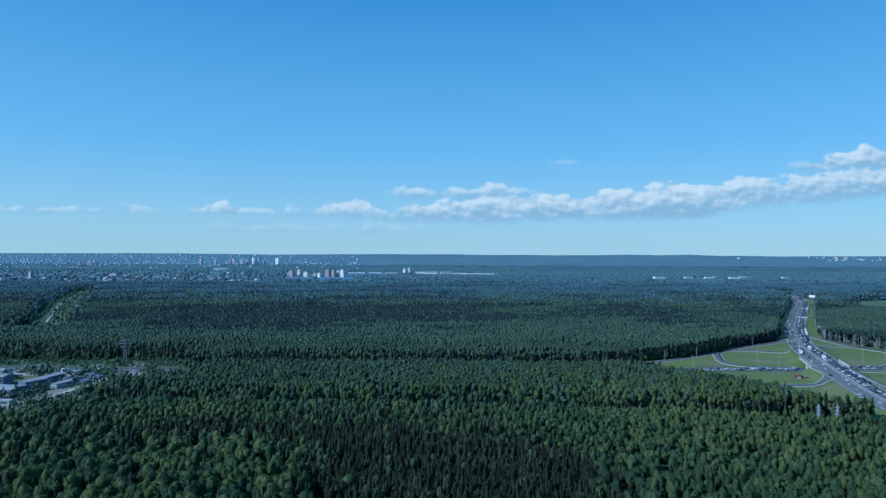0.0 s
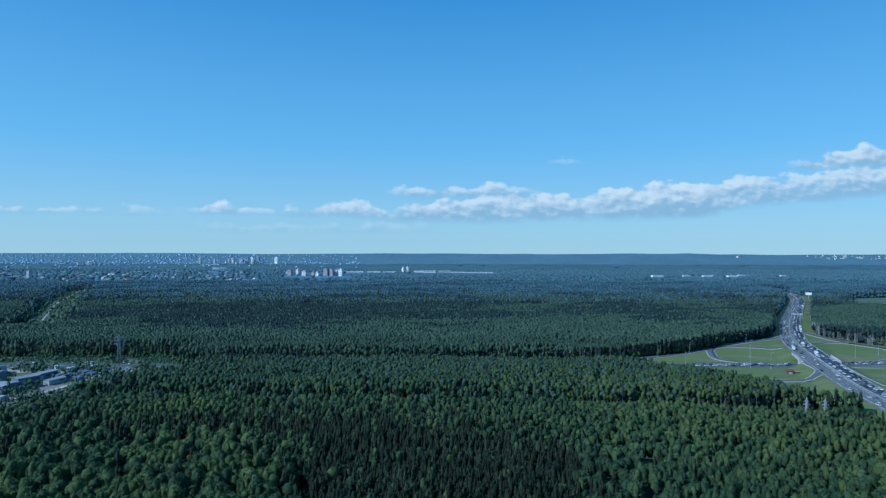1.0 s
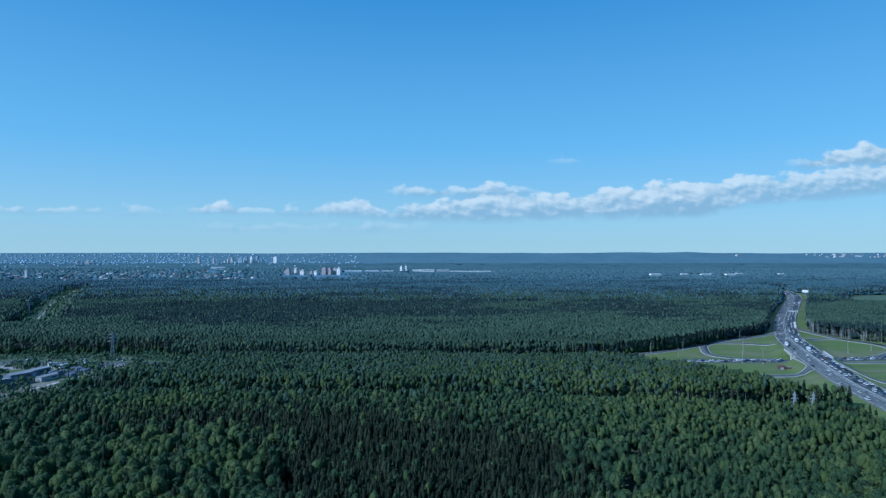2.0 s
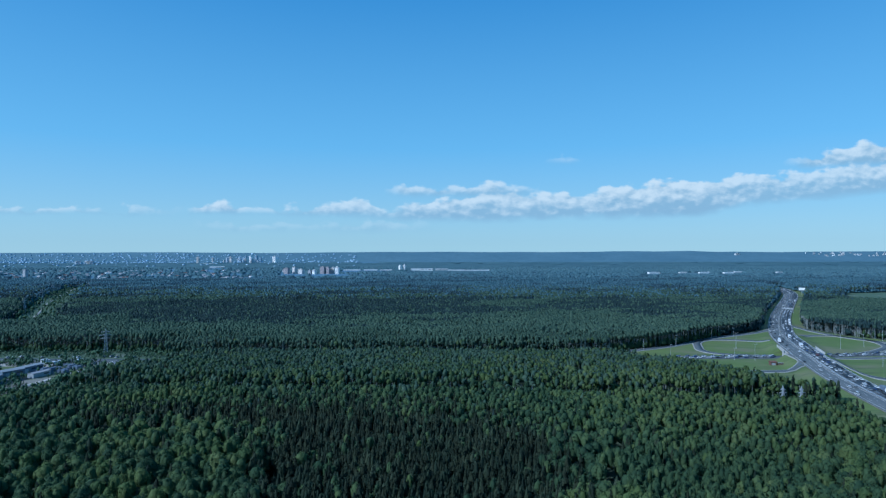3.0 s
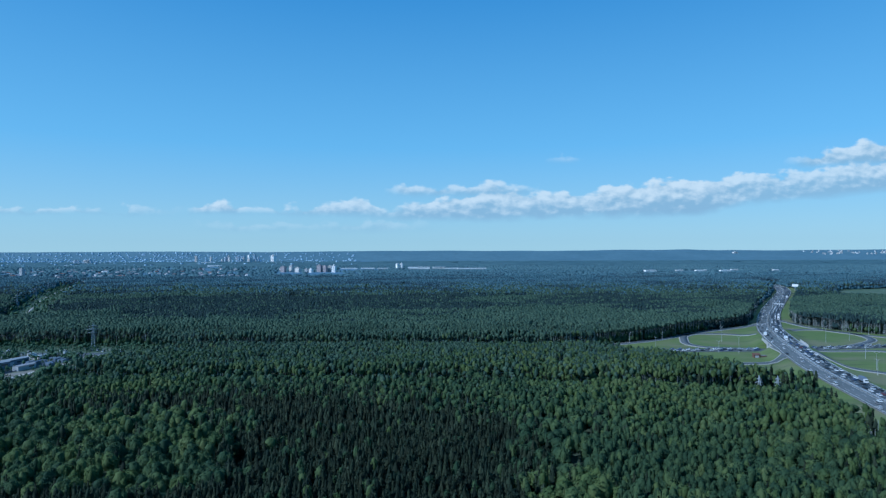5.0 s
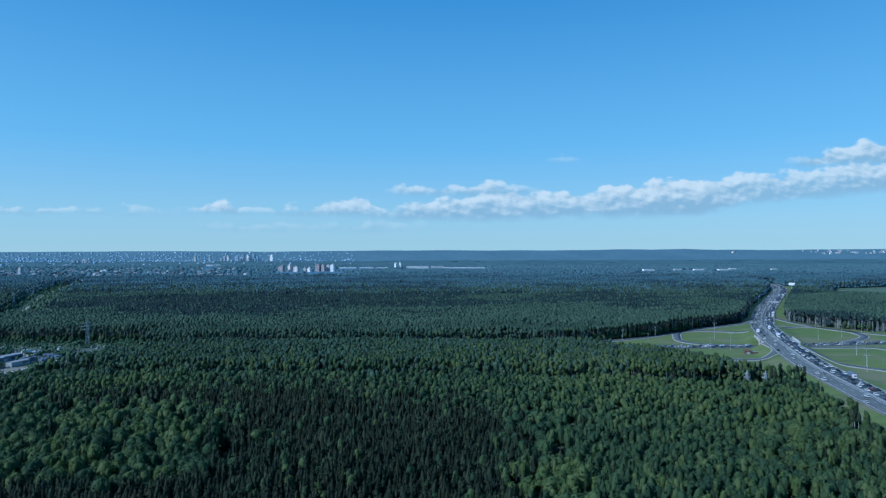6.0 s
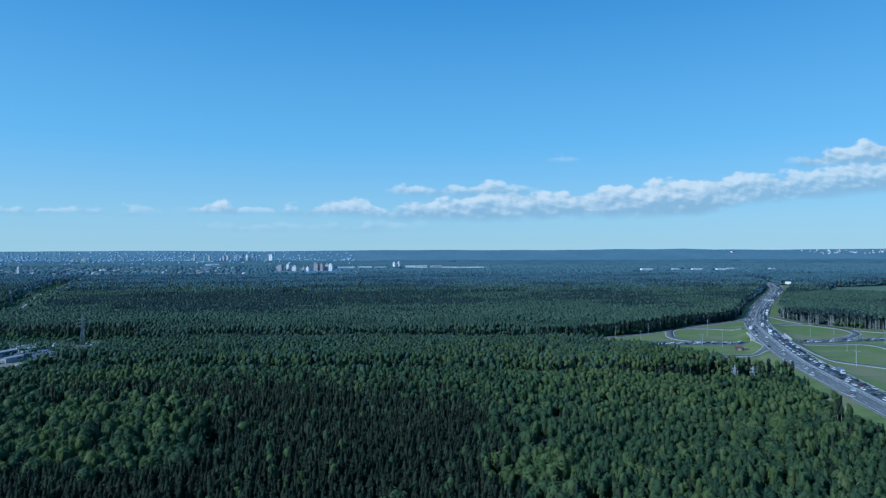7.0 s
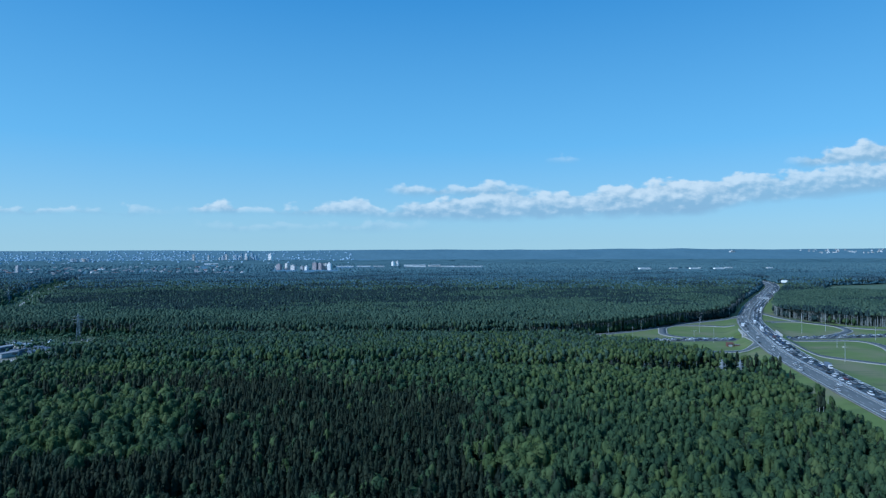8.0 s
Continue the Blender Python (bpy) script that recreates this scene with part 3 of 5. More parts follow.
def sprays(rng, centres, spread, size, count):
    """Loose leaf sprays: small triangles strewn round the clumps."""
    c = centres[rng.randint(0, len(centres), count)]
    d = rng.normal(size=(count, 3))
    d /= np.linalg.norm(d, axis=1)[:, None]
    p = c + d * spread * rng.uniform(0.75, 1.25, (count, 1))
    v = p[:, None, :] + rng.normal(size=(count, 3, 3)) * size
    return v.reshape(-1, 3), np.arange(count * 3).reshape(-1, 3)


def spruce_shape(rng, height, radius, tiers, arms, loose=0, leaf=0.3):
    """Drooping star-shaped tiers, full below and blunt towards the leader."""
    pieces = []
    z0 = height * 0.2
    for k in range(tiers):
        t = k / tiers
        low, top = z0 + (height - z0) * t * 0.95, min(height, z0 + (height - z0) * (t + 1.6 / tiers))
        r = radius * min(1.0, (1 - t) / 0.42) ** 0.8 * rng.uniform(0.85, 1.15) + 0.1
        n = arms if k < tiers - 2 else max(4, arms - 2)
        ph = rng.uniform(0, 6.283)
        v = [(rng.uniform(-0.15, 0.15), rng.uniform(-0.15, 0.15), top)]
        for i in range(n):
            a = ph + i * 6.283 / n + rng.uniform(-0.25, 0.25)
            q = r * (rng.uniform(0.85, 1.25) if i % 2 == 0 else rng.uniform(0.5, 0.8))
            v.append((q * math.cos(a), q * math.sin(a), low + rng.uniform(-0.5, 0.35) + (0.4 if i % 2 else 0)))
        f = [(0, 1 + i, 1 + (i + 1) % n) for i in range(n)]
        pieces.append((np.array(v), np.array(f)))
    if loose:
        mids = np.array([(0, 0, z0 + (height - z0) * t) for t in np.linspace(0.35, 0.98, 12)])
        d = rng.normal(size=(loose, 3)) * (1, 1, 0.25)
        d /= np.linalg.norm(d, axis=1)[:, None]
        c = mids[rng.randint(0, 12, loose)]
        fit = np.minimum(1.0, (height * 1.02 - c[:, 2:]) / (height * 0.36)) ** 0.8 * radius
        p = c + d * fit * rng.uniform(0.7, 1.15, (loose, 1))
        tri = p[:, None, :] + rng.normal(size=(loose, 3, 3)) * leaf
        pieces.append((tri.reshape(-1, 3), np.arange(loose * 3).reshape(-1, 3)))
    return joined(pieces)


def broadleaf_shape(rng, height, radius, clumps, size, loose=0, leaf=0.3, foot=0.38, tall=1.65):
    """Clumps of foliage and loose sprays in an uneven, open crown."""
    pieces, mids = [], []
    lo = height * foot
    for k in range(clumps):
        t = (k + rng.uniform(0.2, 0.8)) / clumps
        z = lo + (height - lo) * (t ** 0.9) * 0.93
        wide = radius * math.sin(math.pi * min(0.93, 0.2 + 0.7 * t)) ** 0.7
        a, q = k * 2.4 + rng.uniform(-0.5, 0.5), wide * math.sqrt(rng.uniform(0.05, 0.8))
        s = size * rng.uniform(0.75, 1.3) * (1 - 0.25 * t)
        c = (q * math.cos(a), q * math.sin(a), z)
        mids.append(c)
        pieces.append(octa(rng, c, np.array([s, s, s * tall * rng.uniform(0.85, 1.2)])))
    if loose:
        pieces.append(sprays(rng, np.array(mids), size, leaf, loose))
    return joined(pieces)


def crown(rng, height, radius, deep, sides, profile, lump=0.22):
    """A lumpy crown skin: rings of (share of depth, share of radius) under an off-centre tip."""
    lean = rng.uniform(-0.2, 0.2, 2) * radius
    v = [(lean[0], lean[1], height)]
    for down, wide in profile:
        ph = rng.uniform(0, 6.283)
        for i in range(sides):
            a = ph + (i + rng.uniform(-0.28, 0.28)) * 6.283 / sides
            q = radius * wide * rng.uniform(1 - lump, 1 + lump)
            v.append((lean[0] * (1 - down) + q * math.cos(a), lean[1] * (1 - down) + q * math.sin(a), height - deep * (down + rng.uniform(-0.07, 0.07))))
    f = [(0, 1 + i, 1 + (i + 1) % sides) for i in range(sides)]
    for k in range(len(profile) - 1):
        a, b = 1 + k * sides, 1 + (k + 1) * sides
        # each ring is joined to the turned ring below it by nearest angle
        way = [math.atan2(v[b + m][1], v[b + m][0]) for m in range(sides)]
        first = math.atan2(v[a][1], v[a][0])
        turn = min(range(sides), key=lambda m: abs((way[m] - first + math.pi) % (2 * math.pi) - math.pi))
        for i in range(sides):
            p, q = b + (i + turn) % sides, b + (i + 1 + turn) % sides
            f += [(a + i, p, q), (a + i, q, a + (i + 1) % sides)]
    return np.array(v), np.array(f)


ROUND = ((0.1, 0.5), (0.32, 0.88), (0.66, 1.0), (1.0, 0.6))
ROUND_LOW = ((0.14, 0.6), (0.5, 1.0), (1.0, 0.7))
ROUND_FAR = ((0.2, 0.72), (1.0, 1.0))
CONE = ((0.12, 0.24), (0.38, 0.58), (0.7, 0.92), (1.0, 1.0))
CONE_LOW = ((0.2, 0.38), (0.6, 0.85), (1.0, 1.0))
CONE_FAR = ((0.3, 0.55), (1.0, 1.0))


def ragged(rng, v, f, count, leaf, out):
    """Leaf sprays over a crown's skin, standing off it by up to out metres."""
    t = v[f[rng.randint(0, len(f), count)]]
    w = rng.dirichlet((1, 1, 1), count)
    p = (t * w[:, :, None]).sum(1)
    n = np.cross(t[:, 1] - t[:, 0], t[:, 2] - t[:, 0])
    n /= np.linalg.norm(n, axis=1)[:, None] + 1e-9
    p = p + n * rng.uniform(-0.05, out, (count, 1))
    tri = p[:, None, :] + rng.normal(size=(count, 3, 3)) * leaf
    return tri.reshape(-1, 3), np.arange(count * 3).reshape(-1, 3)


def leafy_crown(rng, height, radius, sides, profile, lobes, loose, leaf, low=0.34, high=0.46):
    """A rounded broadleaf crown with side lobes and leaf sprays that break its outline."""
    deep = height * rng.uniform(low, high)
    pieces = [crown(rng, height, radius * 0.85, deep, sides, profile, 0.38)]
    for k in range(lobes):
        a, q = rng.uniform(0, 6.283), radius * rng.uniform(0.45, 0.8)
        v, f = crown(rng, height - deep * rng.uniform(0.08, 0.4), radius * rng.uniform(0.35, 0.55), deep * 0.5, 5, ROUND_FAR)
        pieces.append((v + (q * math.cos(a), q * math.sin(a), 0), f))
    if loose:
        pieces.append(ragged(rng, *joined(pieces), loose, leaf, radius * 0.3))
    return joined(pieces)


def mound(rng, height, radius, sides):
    """A far clump of woodland: a low, wide, uneven canopy."""
    return crown(rng, height, radius, height * 1.15, sides, ((0.16, 0.6), (1.0, 1.0)), 0.3)


rs = np.random.RandomState(7)
SHAPES = {
    ("spruce", 0): [joined([spruce_shape(rs, 17, rs.uniform(1.3, 1.8), 8, 8, 40, 0.26), crown(rs, 16.6, 1.0, 11, 5, CONE_LOW)]) for _ in range(10)],
    ("spruce", 1): [spruce_shape(rs, 17, rs.uniform(1.25, 1.6), 4, 6, 8, 0.38) for _ in range(10)],
    ("spruce", 2): [crown(rs, 16.5, rs.uniform(1.5, 1.9), 5.0, 4, CONE_FAR, 0.3) for _ in range(14)],
    ("spruce", 3): [crown(rs, 16.5, rs.uniform(2.0, 2.5), 4.6, 3, CONE_FAR, 0.3) for _ in range(14)],
    ("pine", 0): [leafy_crown(rs, 16.5, rs.uniform(1.3, 1.7), 6, CONE_LOW, 1, 84, 0.24) for _ in range(10)],
    ("pine", 1): [leafy_crown(rs, 16.5, rs.uniform(1.35, 1.75), 5, CONE_LOW, 0, 12, 0.4, 0.26, 0.34) for _ in range(10)],
    ("pine", 2): [crown(rs, 16.5, rs.uniform(1.6, 2.0), 4.0, 4, ROUND_FAR, 0.3) for _ in range(14)],
    ("pine", 3): [crown(rs, 16.5, rs.uniform(2.1, 2.6), 4.0, 3, ROUND_FAR, 0.3) for _ in range(14)],
    ("leafy", 0): [leafy_crown(rs, 16, rs.uniform(1.35, 1.95), 6, ROUND_LOW, 2, 105, 0.25) for _ in range(12)],
    ("leafy", 1): [leafy_crown(rs, 16, rs.uniform(1.6, 2.15), 5, ROUND_LOW, 0, 15, 0.42, 0.22, 0.32) for _ in range(12)],
    ("leafy", 2): [crown(rs, 16.5, rs.uniform(1.9, 2.4), 3.4, 4, ROUND_FAR, 0.3) for _ in range(14)],
    ("leafy", 3): [crown(rs, 16.5, rs.uniform(2.5, 3.0), 3.4, 3, ROUND_FAR, 0.3) for _ in range(14)],
    ("leafy", 4): [leafy_crown(rs, 16, rs.uniform(2.1, 2.9), 7, ROUND, 5, 260, 0.27) for _ in range(12)],
    ("leafy", 5): [leafy_crown(rs, 16, rs.uniform(1.9, 2.6), 6, ROUND_LOW, 2, 40, 0.45) for _ in range(12)],
    ("leafy", 6): [mound(rs, 6.5, rs.uniform(8, 12), 5) for _ in range(10)],
    ("leafy", 7): [(v * (4.5, 1, 1), f) for v, f in (mound(rs, 6, rs.uniform(16, 26), 7) for _ in range(10))],
}


def conifer_share(x, y):
    """How likely a tree here is a spruce."""
    s = 0.32 + 0.42 * waves(x, y, 120, 21) + 0.2 * waves(x, y, 40, 22)
    def spot(cx, cy, rx, ry, w):
        return w * np.clip(1.25 - ((x - cx) / rx) ** 2 - ((y - cy) / ry) ** 2, 0, 1)
    stands = ease(y, 560, 760)
    s = s * (1 - stands) + stands * (0.3 + 1.1 * waves(x, y * 1.6, 210, 23) + 0.6 * waves(x, y * 1.5, 60, 24))
    s = s + spot(8, 230, 62, 100, 0.75) + spot(-45, 290, 55, 45, 0.35)
    s = s - spot(150, 240, 95, 110, 0.8) - spot(-120, 262, 75, 58, 0.75) + spot(-40, 180, 112, 34, 0.9) - spot(77, 203, 15, 15, 4) - spot(-70, 215, 18, 14, 2)
    s = s + spot(-60, 930, 560, 190, 1.0) - spot(250, 760, 220, 130, 0.8) - spot(60, 660, 380, 80, 0.6) - spot(-330, 645, 220, 60, 1.4) + spot(-280, 860, 260, 150, 0.5) - spot(130, 470, 230, 85, 1.2) - spot(-140, 440, 150, 90, 0.9) - spot(130, 350, 90, 45, 0.4) + spot(-10, 325, 75, 45, 0.35)
    return np.clip(s, 0.06, 0.93)


def light_leaf(x, y):
    """How likely a broadleaf tree here is of the pale kind."""
    s = 0.08 + 0.2 * waves(x, y, 55, 31) + 0.12 * waves(x, y, 14, 32)
    for cx, cy, r, w in ((77, 203, 15, 1.6), (-130, 290, 24, 0.8), (-95, 290, 14, 0.6), (-75, 256, 18, 0.9), (-90, 214, 20, 0.8), (-60, 205, 14, 0.8), (-115, 250, 22, 0.5), (20, 203, 7, 0.5), (130, 186, 14, 0.5), (-45, 240, 10, 0.5), (190, 230, 18, 0.4), (95, 300, 14, 0.4), (-330, 740, 90, 0.5), (165, 465, 120, 0.8), (185, 330, 90, 0.45), (-150, 345, 30, 0.7), (-70, 420, 40, 0.3)):
        s = s + w * np.clip(1.3 - ((x - cx) ** 2 + (y - cy) ** 2) / r ** 2, 0, 1)
    return np.clip(s, 0.0, 0.95)


def view_gap(x, y):
    """Gaps in the trees along the camera's sight lines to the far warehouses and blocks."""
    out = np.zeros(x.shape, bool)
    for cx, cy, half in ((-330, 2790, 110), (-75, 2765, 70), (60, 2760, 80), (165, 2740, 80), (858, 2418, 32), (1000, 2450, 40), (1065, 2440, 30), (1160, 2430, 34), (1240, 2520, 24), (1390, 2480, 22), (-1150, 3160, 50), (-430, 2410, 70), (-575, 2420, 50)):
        out |= (np.abs(x - cx * y / cy) < half) & (y > cy - 210) & (y < cy + 25)
    return out


def scatter(y0, y1, spacing, seed, reach=0.745, margin=70):
    r = np.random.RandomState(seed)
    w = reach * y1 + margin
    xs, ys = np.arange(-w, w + 60, spacing), np.arange(y0, y1, spacing)
    gx, gy = np.meshgrid(xs, ys)
    gx[::2] += spacing / 2
    gx, gy = (gx + r.uniform(-0.48, 0.48, gx.shape) * spacing).ravel(), (gy + r.uniform(-0.48, 0.48, gy.shape) * spacing).ravel()
    keep = (np.abs(gx - 27) < reach * gy + margin) & (gy > y0) & (gy < y1)
    return gx[keep], gy[keep]


TREES = {"spruce": [], "pine": [], "birch": [], "aspen": [], "mid": [], "midcon": [], "late": [], "latecon": [], "far": []}     # per kind: x, y, z, size, lod
OLD = {"birch": [], "aspen": []}        # larger, older broadleaf trees
TRUNKS, UNDER = [], []


def plant():
    for y0, y1, spacing, lod, grow in ((142, 270, 2.95, 0, 0.98), (270, 640, 3.12, 1, 1.0), (640, 1050, 3.35, 2, 1.05), (1050, 1780, 5.0, 3, 1.08), (1780, 3150, 15.0, 6, 1.0)):
        x, y = scatter(y0, y1, spacing, int(y0))
        r = np.random.RandomState(int(y0) + 1)
        land = cover(x, y)
        keep = (land == 0) | ((land >= 4) & (r.uniform(0, 1, len(x)) < np.where(x < -0.12 * y, 0.3, 0.85) + 0.4 * waves(x, y, 110, 41)))
        gaps = waves(x, y, 26, 42) + 0.6 * waves(x, y, 11, 43)
        keep &= gaps > -1.3
        if y0 > 1700:
            keep &= ~view_gap(x, y)
        x, y = x[keep], y[keep]
        z = ground_z(x, y)
        con = r.uniform(0, 1, len(x)) < conifer_share(x, y)
        pale = r.uniform(0, 1, len(x)) < light_leaf(x, y) * (1 - 0.5 * ease(y, 380, 520))
        # a share of trees that grows with distance takes the haze-painted colours
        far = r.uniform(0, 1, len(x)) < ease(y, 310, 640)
        piny = r.uniform(0, 1, len(x)) < 0.42 + 0.3 * waves(x, y, 60, 47)
        even = ease(y, 240, 470)
        height = 1.0 + 0.1 * waves(x, y, 70, 44) + 0.05 * waves(x, y, 22, 48) + r.uniform(-1, 0.7, len(x)) * (0.17 - 0.11 * even)
        if y0 < 1700:
            edge = np.zeros(len(x), bool)
            for dx, dy in ((0, -14), (10, -8), (-10, -8), (14, 0), (-14, 0)):
                edge |= cover(x + dx, y + dy) != 0
            ramp = edge & ((x < 140) | (y < 520)) | (edge & (y > 1000) & (x > 700))
            height = np.where(ramp, height * (0.5 + 0.5 * r.uniform(0, 1, len(x)) ** 0.7), height)
            sunny = edge & (y < 1000)
            sunny &= (x < 440) | (r.uniform(0, 1, len(x)) < 0.6)
            TRUNKS.extend(zip(x[sunny], y[sunny], z[sunny], height[sunny] * 12, con[sunny]))
            thick = edge & (y > 300) & (r.uniform(0, 1, len(x)) < np.where((x > 440) & (y < 1000), 0.25, 0.9))
            UNDER.extend(zip(x[thick], y[thick], z[thick], np.full(thick.sum(), 1.0 if y0 < 1000 else 1.8)))
        height = np.where(con, 1 + (height - 1) * (0.6 if y0 < 300 else 0.9), height) + 0.12 * (np.hypot(x - 77, y - 203) < 14)
        old = np.zeros(len(x), bool)
        if lod < 2:
            far &= ~con | (r.uniform(0, 1, len(x)) < 0.5)
            old = ~con & ~far & (waves(x, y, 55, 61) + 0.9 * (x < -30) * (y < 330) - 0.5 * (x > 90) + 3 * (np.hypot(x - 77, y - 203) < 15) > 0.15)
            spare = old & (r.uniform(0, 1, len(x)) < 0.62)
            old &= ~spare
        else:
            spare = old
            pale &= r.uniform(0, 1, len(x)) < 0.03
        for kind, pick in (("birch", old & ~pale), ("aspen", old & pale)) if lod < 2 else ():
            OLD[kind].append((x[pick], y[pick], z[pick], height[pick], 1.1, lod + 4))
        x, y, z, height, con, pale, far, piny = (a[~old & ~spare] for a in (x, y, z, height, con, pale, far, piny))
        # beyond these distances the painted haze turns paler and bluer
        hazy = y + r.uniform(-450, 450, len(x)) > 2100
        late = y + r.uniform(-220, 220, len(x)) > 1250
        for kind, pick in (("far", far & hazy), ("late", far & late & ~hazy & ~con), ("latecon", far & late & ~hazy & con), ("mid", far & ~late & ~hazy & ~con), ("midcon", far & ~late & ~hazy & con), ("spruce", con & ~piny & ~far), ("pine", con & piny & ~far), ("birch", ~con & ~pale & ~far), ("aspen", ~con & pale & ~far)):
            TREES[kind].append((x[pick], y[pick], z[pick], height[pick], grow, lod))
    # long belts of woodland over the distant land, with view gaps before the warehouses
    x, y = scatter(3100, 4240, 52, 99)
    r = np.random.RandomState(98)
    keep = ~view_gap(x, y) & (r.uniform(0, 1, len(x)) < np.clip(np.where(x < -0.1 * y, 0.6, 0.8) + 0.5 * waves(x, y * 2.5, 260, 45), 0, 1))
    x, y = x[keep], y[keep]
    TREES["far"].append((x, y, ground_z(x, y), r.uniform(0.55, 1.0, len(x)), 1.0, 7))


def forest_mesh(name, kind, shapes, mat, label):
    v, f, n = [], [], 0
    r = np.random.RandomState(len(name))
    for x, y, z, height, grow, lod in TREES[kind]:
        protos = SHAPES["leafy" if lod > 5 else shapes, lod]
        which = r.randint(0, len(protos), len(x))
        for k, (pv, pf) in enumerate(protos):
            m = np.where(which == k)[0]
            if not len(m):
                continue
            a = r.uniform(0, 6.283, len(m))
            wide = grow * (r.uniform(0.8, 1.25, len(m)) if lod < 2 or lod > 3 else r.uniform(0.7, 1.0, len(m)) + 0.6 * r.uniform(0, 1, len(m)) ** 3)
            if lod == 7:
                a = a * 0.06
            c, s = np.cos(a) * wide, np.sin(a) * wide
            q = np.empty((len(m), len(pv), 3), np.float32)
            q[:, :, 0] = pv[None, :, 0] * c[:, None] - pv[None, :, 1] * s[:, None] + x[m, None]
            q[:, :, 1] = pv[None, :, 0] * s[:, None] + pv[None, :, 1] * c[:, None] + y[m, None]
            q[:, :, 2] = pv[None, :, 2] * height[m, None] + z[m, None]
            v.append(q.reshape(-1, 3))
            f.append((pf[None] + (np.arange(len(m)) * len(pv))[:, None, None] + n).reshape(-1, 3))
            n += q.shape[0] * q.shape[1]
    ob = soup(name, np.concatenate(v), np.concatenate(f), [mat])
    ob.data.polygons.foreach_set("use_smooth", np.ones(len(ob.data.polygons), bool))
    return tagged(ob, label, "forest", kind="stuff")


def take_near():
    """The trees of the nearest stretch, to be built one by one."""
    chosen = []
    for kind in ("spruce", "pine", "birch", "aspen"):
        x, y, z, height, grow, lod = TREES[kind][0]
        near = (y < 176) & (x > -62) & (x < 168)
        chosen += [(kind, *row) for row in zip(x[near], y[near], z[near], height[near])]
        TREES[kind][0] = (x[~near], y[~near], z[~near], height[~near], grow, lod)
    chosen.sort(key=lambda c: c[2])
    spare = chosen[:-290] if len(chosen) > 290 else []
    for kind in ("spruce", "pine", "birch", "aspen"):
        mine = [c for c in spare if c[0] == kind]
        if mine:
            x, y, z, height, grow, lod = TREES[kind][0]
            add = np.array([c[1:] for c in mine])
            TREES[kind][0] = (np.r_[x, add[:, 0]], np.r_[y, add[:, 1]], np.r_[z, add[:, 2]], np.r_[height, add[:, 3]], grow, lod)
    return chosen[-290:]


def tree_models():
    r = np.random.RandomState(55)
    models = {}
    for kind, mat, bark, label in (("spruce", SPRUCE, DARK_BARK, "dark green narrow spruce tree in the forest"),
                                   ("pine", PINE, DARK_BARK, "dark green round-topped pine tree in the forest"),
                                   ("birch", BIRCH, BARK, "mid green birch tree with a pale trunk"),
                                   ("aspen", ASPEN, BARK, "light green aspen tree among darker trees")):
        models[kind] = []
        for k in range(4):
            if kind == "spruce":
                v, f = spruce_shape(r, 17, r.uniform(1.4, 1.9), 11, 10, 130, 0.22)
            elif kind == "pine":
                v, f = leafy_crown(r, 16.5, r.uniform(1.3, 1.7), 7, CONE, 2, 150, 0.2)
            else:
                v, f = leafy_crown(r, 16, r.uniform(1.7, 2.5), 9, ROUND, 4, 190, 0.22)
            tree = tagged(new(kind + "_tree"), label, "tree", "nearest forest trees")
            bm = bmesh.new()
            tube(bm, (0, 0, -0.2), (0.1, 0.05, 15 if kind == "spruce" else 13), 0.16, 0.04, 6)
            if kind != "spruce":
                for i in range(5):
                    a = i * 2.3
                    tube(bm, (0.05, 0, 6.5 + i * 1.2), (1.2 * math.cos(a), 1.2 * math.sin(a), 8.6 + i * 1.2), 0.06, 0.02, 4)
            part("trunk", bm, bark, tree)
            crown = soup("crown", v, f, [mat], tree)
            crown.data.polygons.foreach_set("use_smooth", np.full(len(f), kind != "spruce"))
            models[kind].append(tree)
    return models


def build_bushes():
    """Low bushes strewn over the cuttings and rough ground."""
    r = np.random.RandomState(17)
    shapes = [broadleaf_shape(r, 3.0, 0.5, 1, 0.95, 9, 0.4, 0.1, 1.0) for _ in range(6)]
    v, f, n = [], [], 0
    for y0, y1, step in ((340, 640, 3.1), (760, 1600, 7.5)):
        x, y = scatter(y0, y1, step, int(y0) + 5)
        land = cover(x, y)
        c, _ = distance_to(x, y, CROSS)
        a, _ = distance_to(x, y, ACCESS)
        lush = waves(x, y, 18, 51) + 0.5 * waves(x, y, 7, 52)
        clear = np.ones(x.shape, bool)
        for bx, by, br in ((-336, 460, 20), (-325, 484, 12), (-321, 502, 12), (-302, 484, 10), (-361, 492, 14), (-309, 427, 10), (-385, 520, 18)):
            clear &= np.hypot(x - bx, y - by) > br
        keep = ((land == 2) & (c > 12) & (lush > np.where(y > 700, 0.1, -0.75)) & ~inside(x, y, FIELD)) | ((land == 3) & (a > 6) & clear & (lush > np.where(inside(x, y, YARD), 0.0, -0.5)))
        for px, py, g in zip(x[keep], y[keep], lush[keep]):
            pv, pf = shapes[r.randint(6)]
            s = r.uniform(0.5, 1.3) * (1.25 if px < -255 and py < 545 else 1.0) * (1 + 0.35 * g) * (1.8 if y0 > 700 else 1.0)
            v.append(pv * (s, s, s * r.uniform(0.8, 1.6)) + (px, py, 0))
            f.append(pf + n)
            n += len(pv)
    ob = tagged(soup("bushes", np.concatenate(v), np.concatenate(f), [BUSH]), "low green bushes on rough cleared ground", "bushes", kind="stuff")


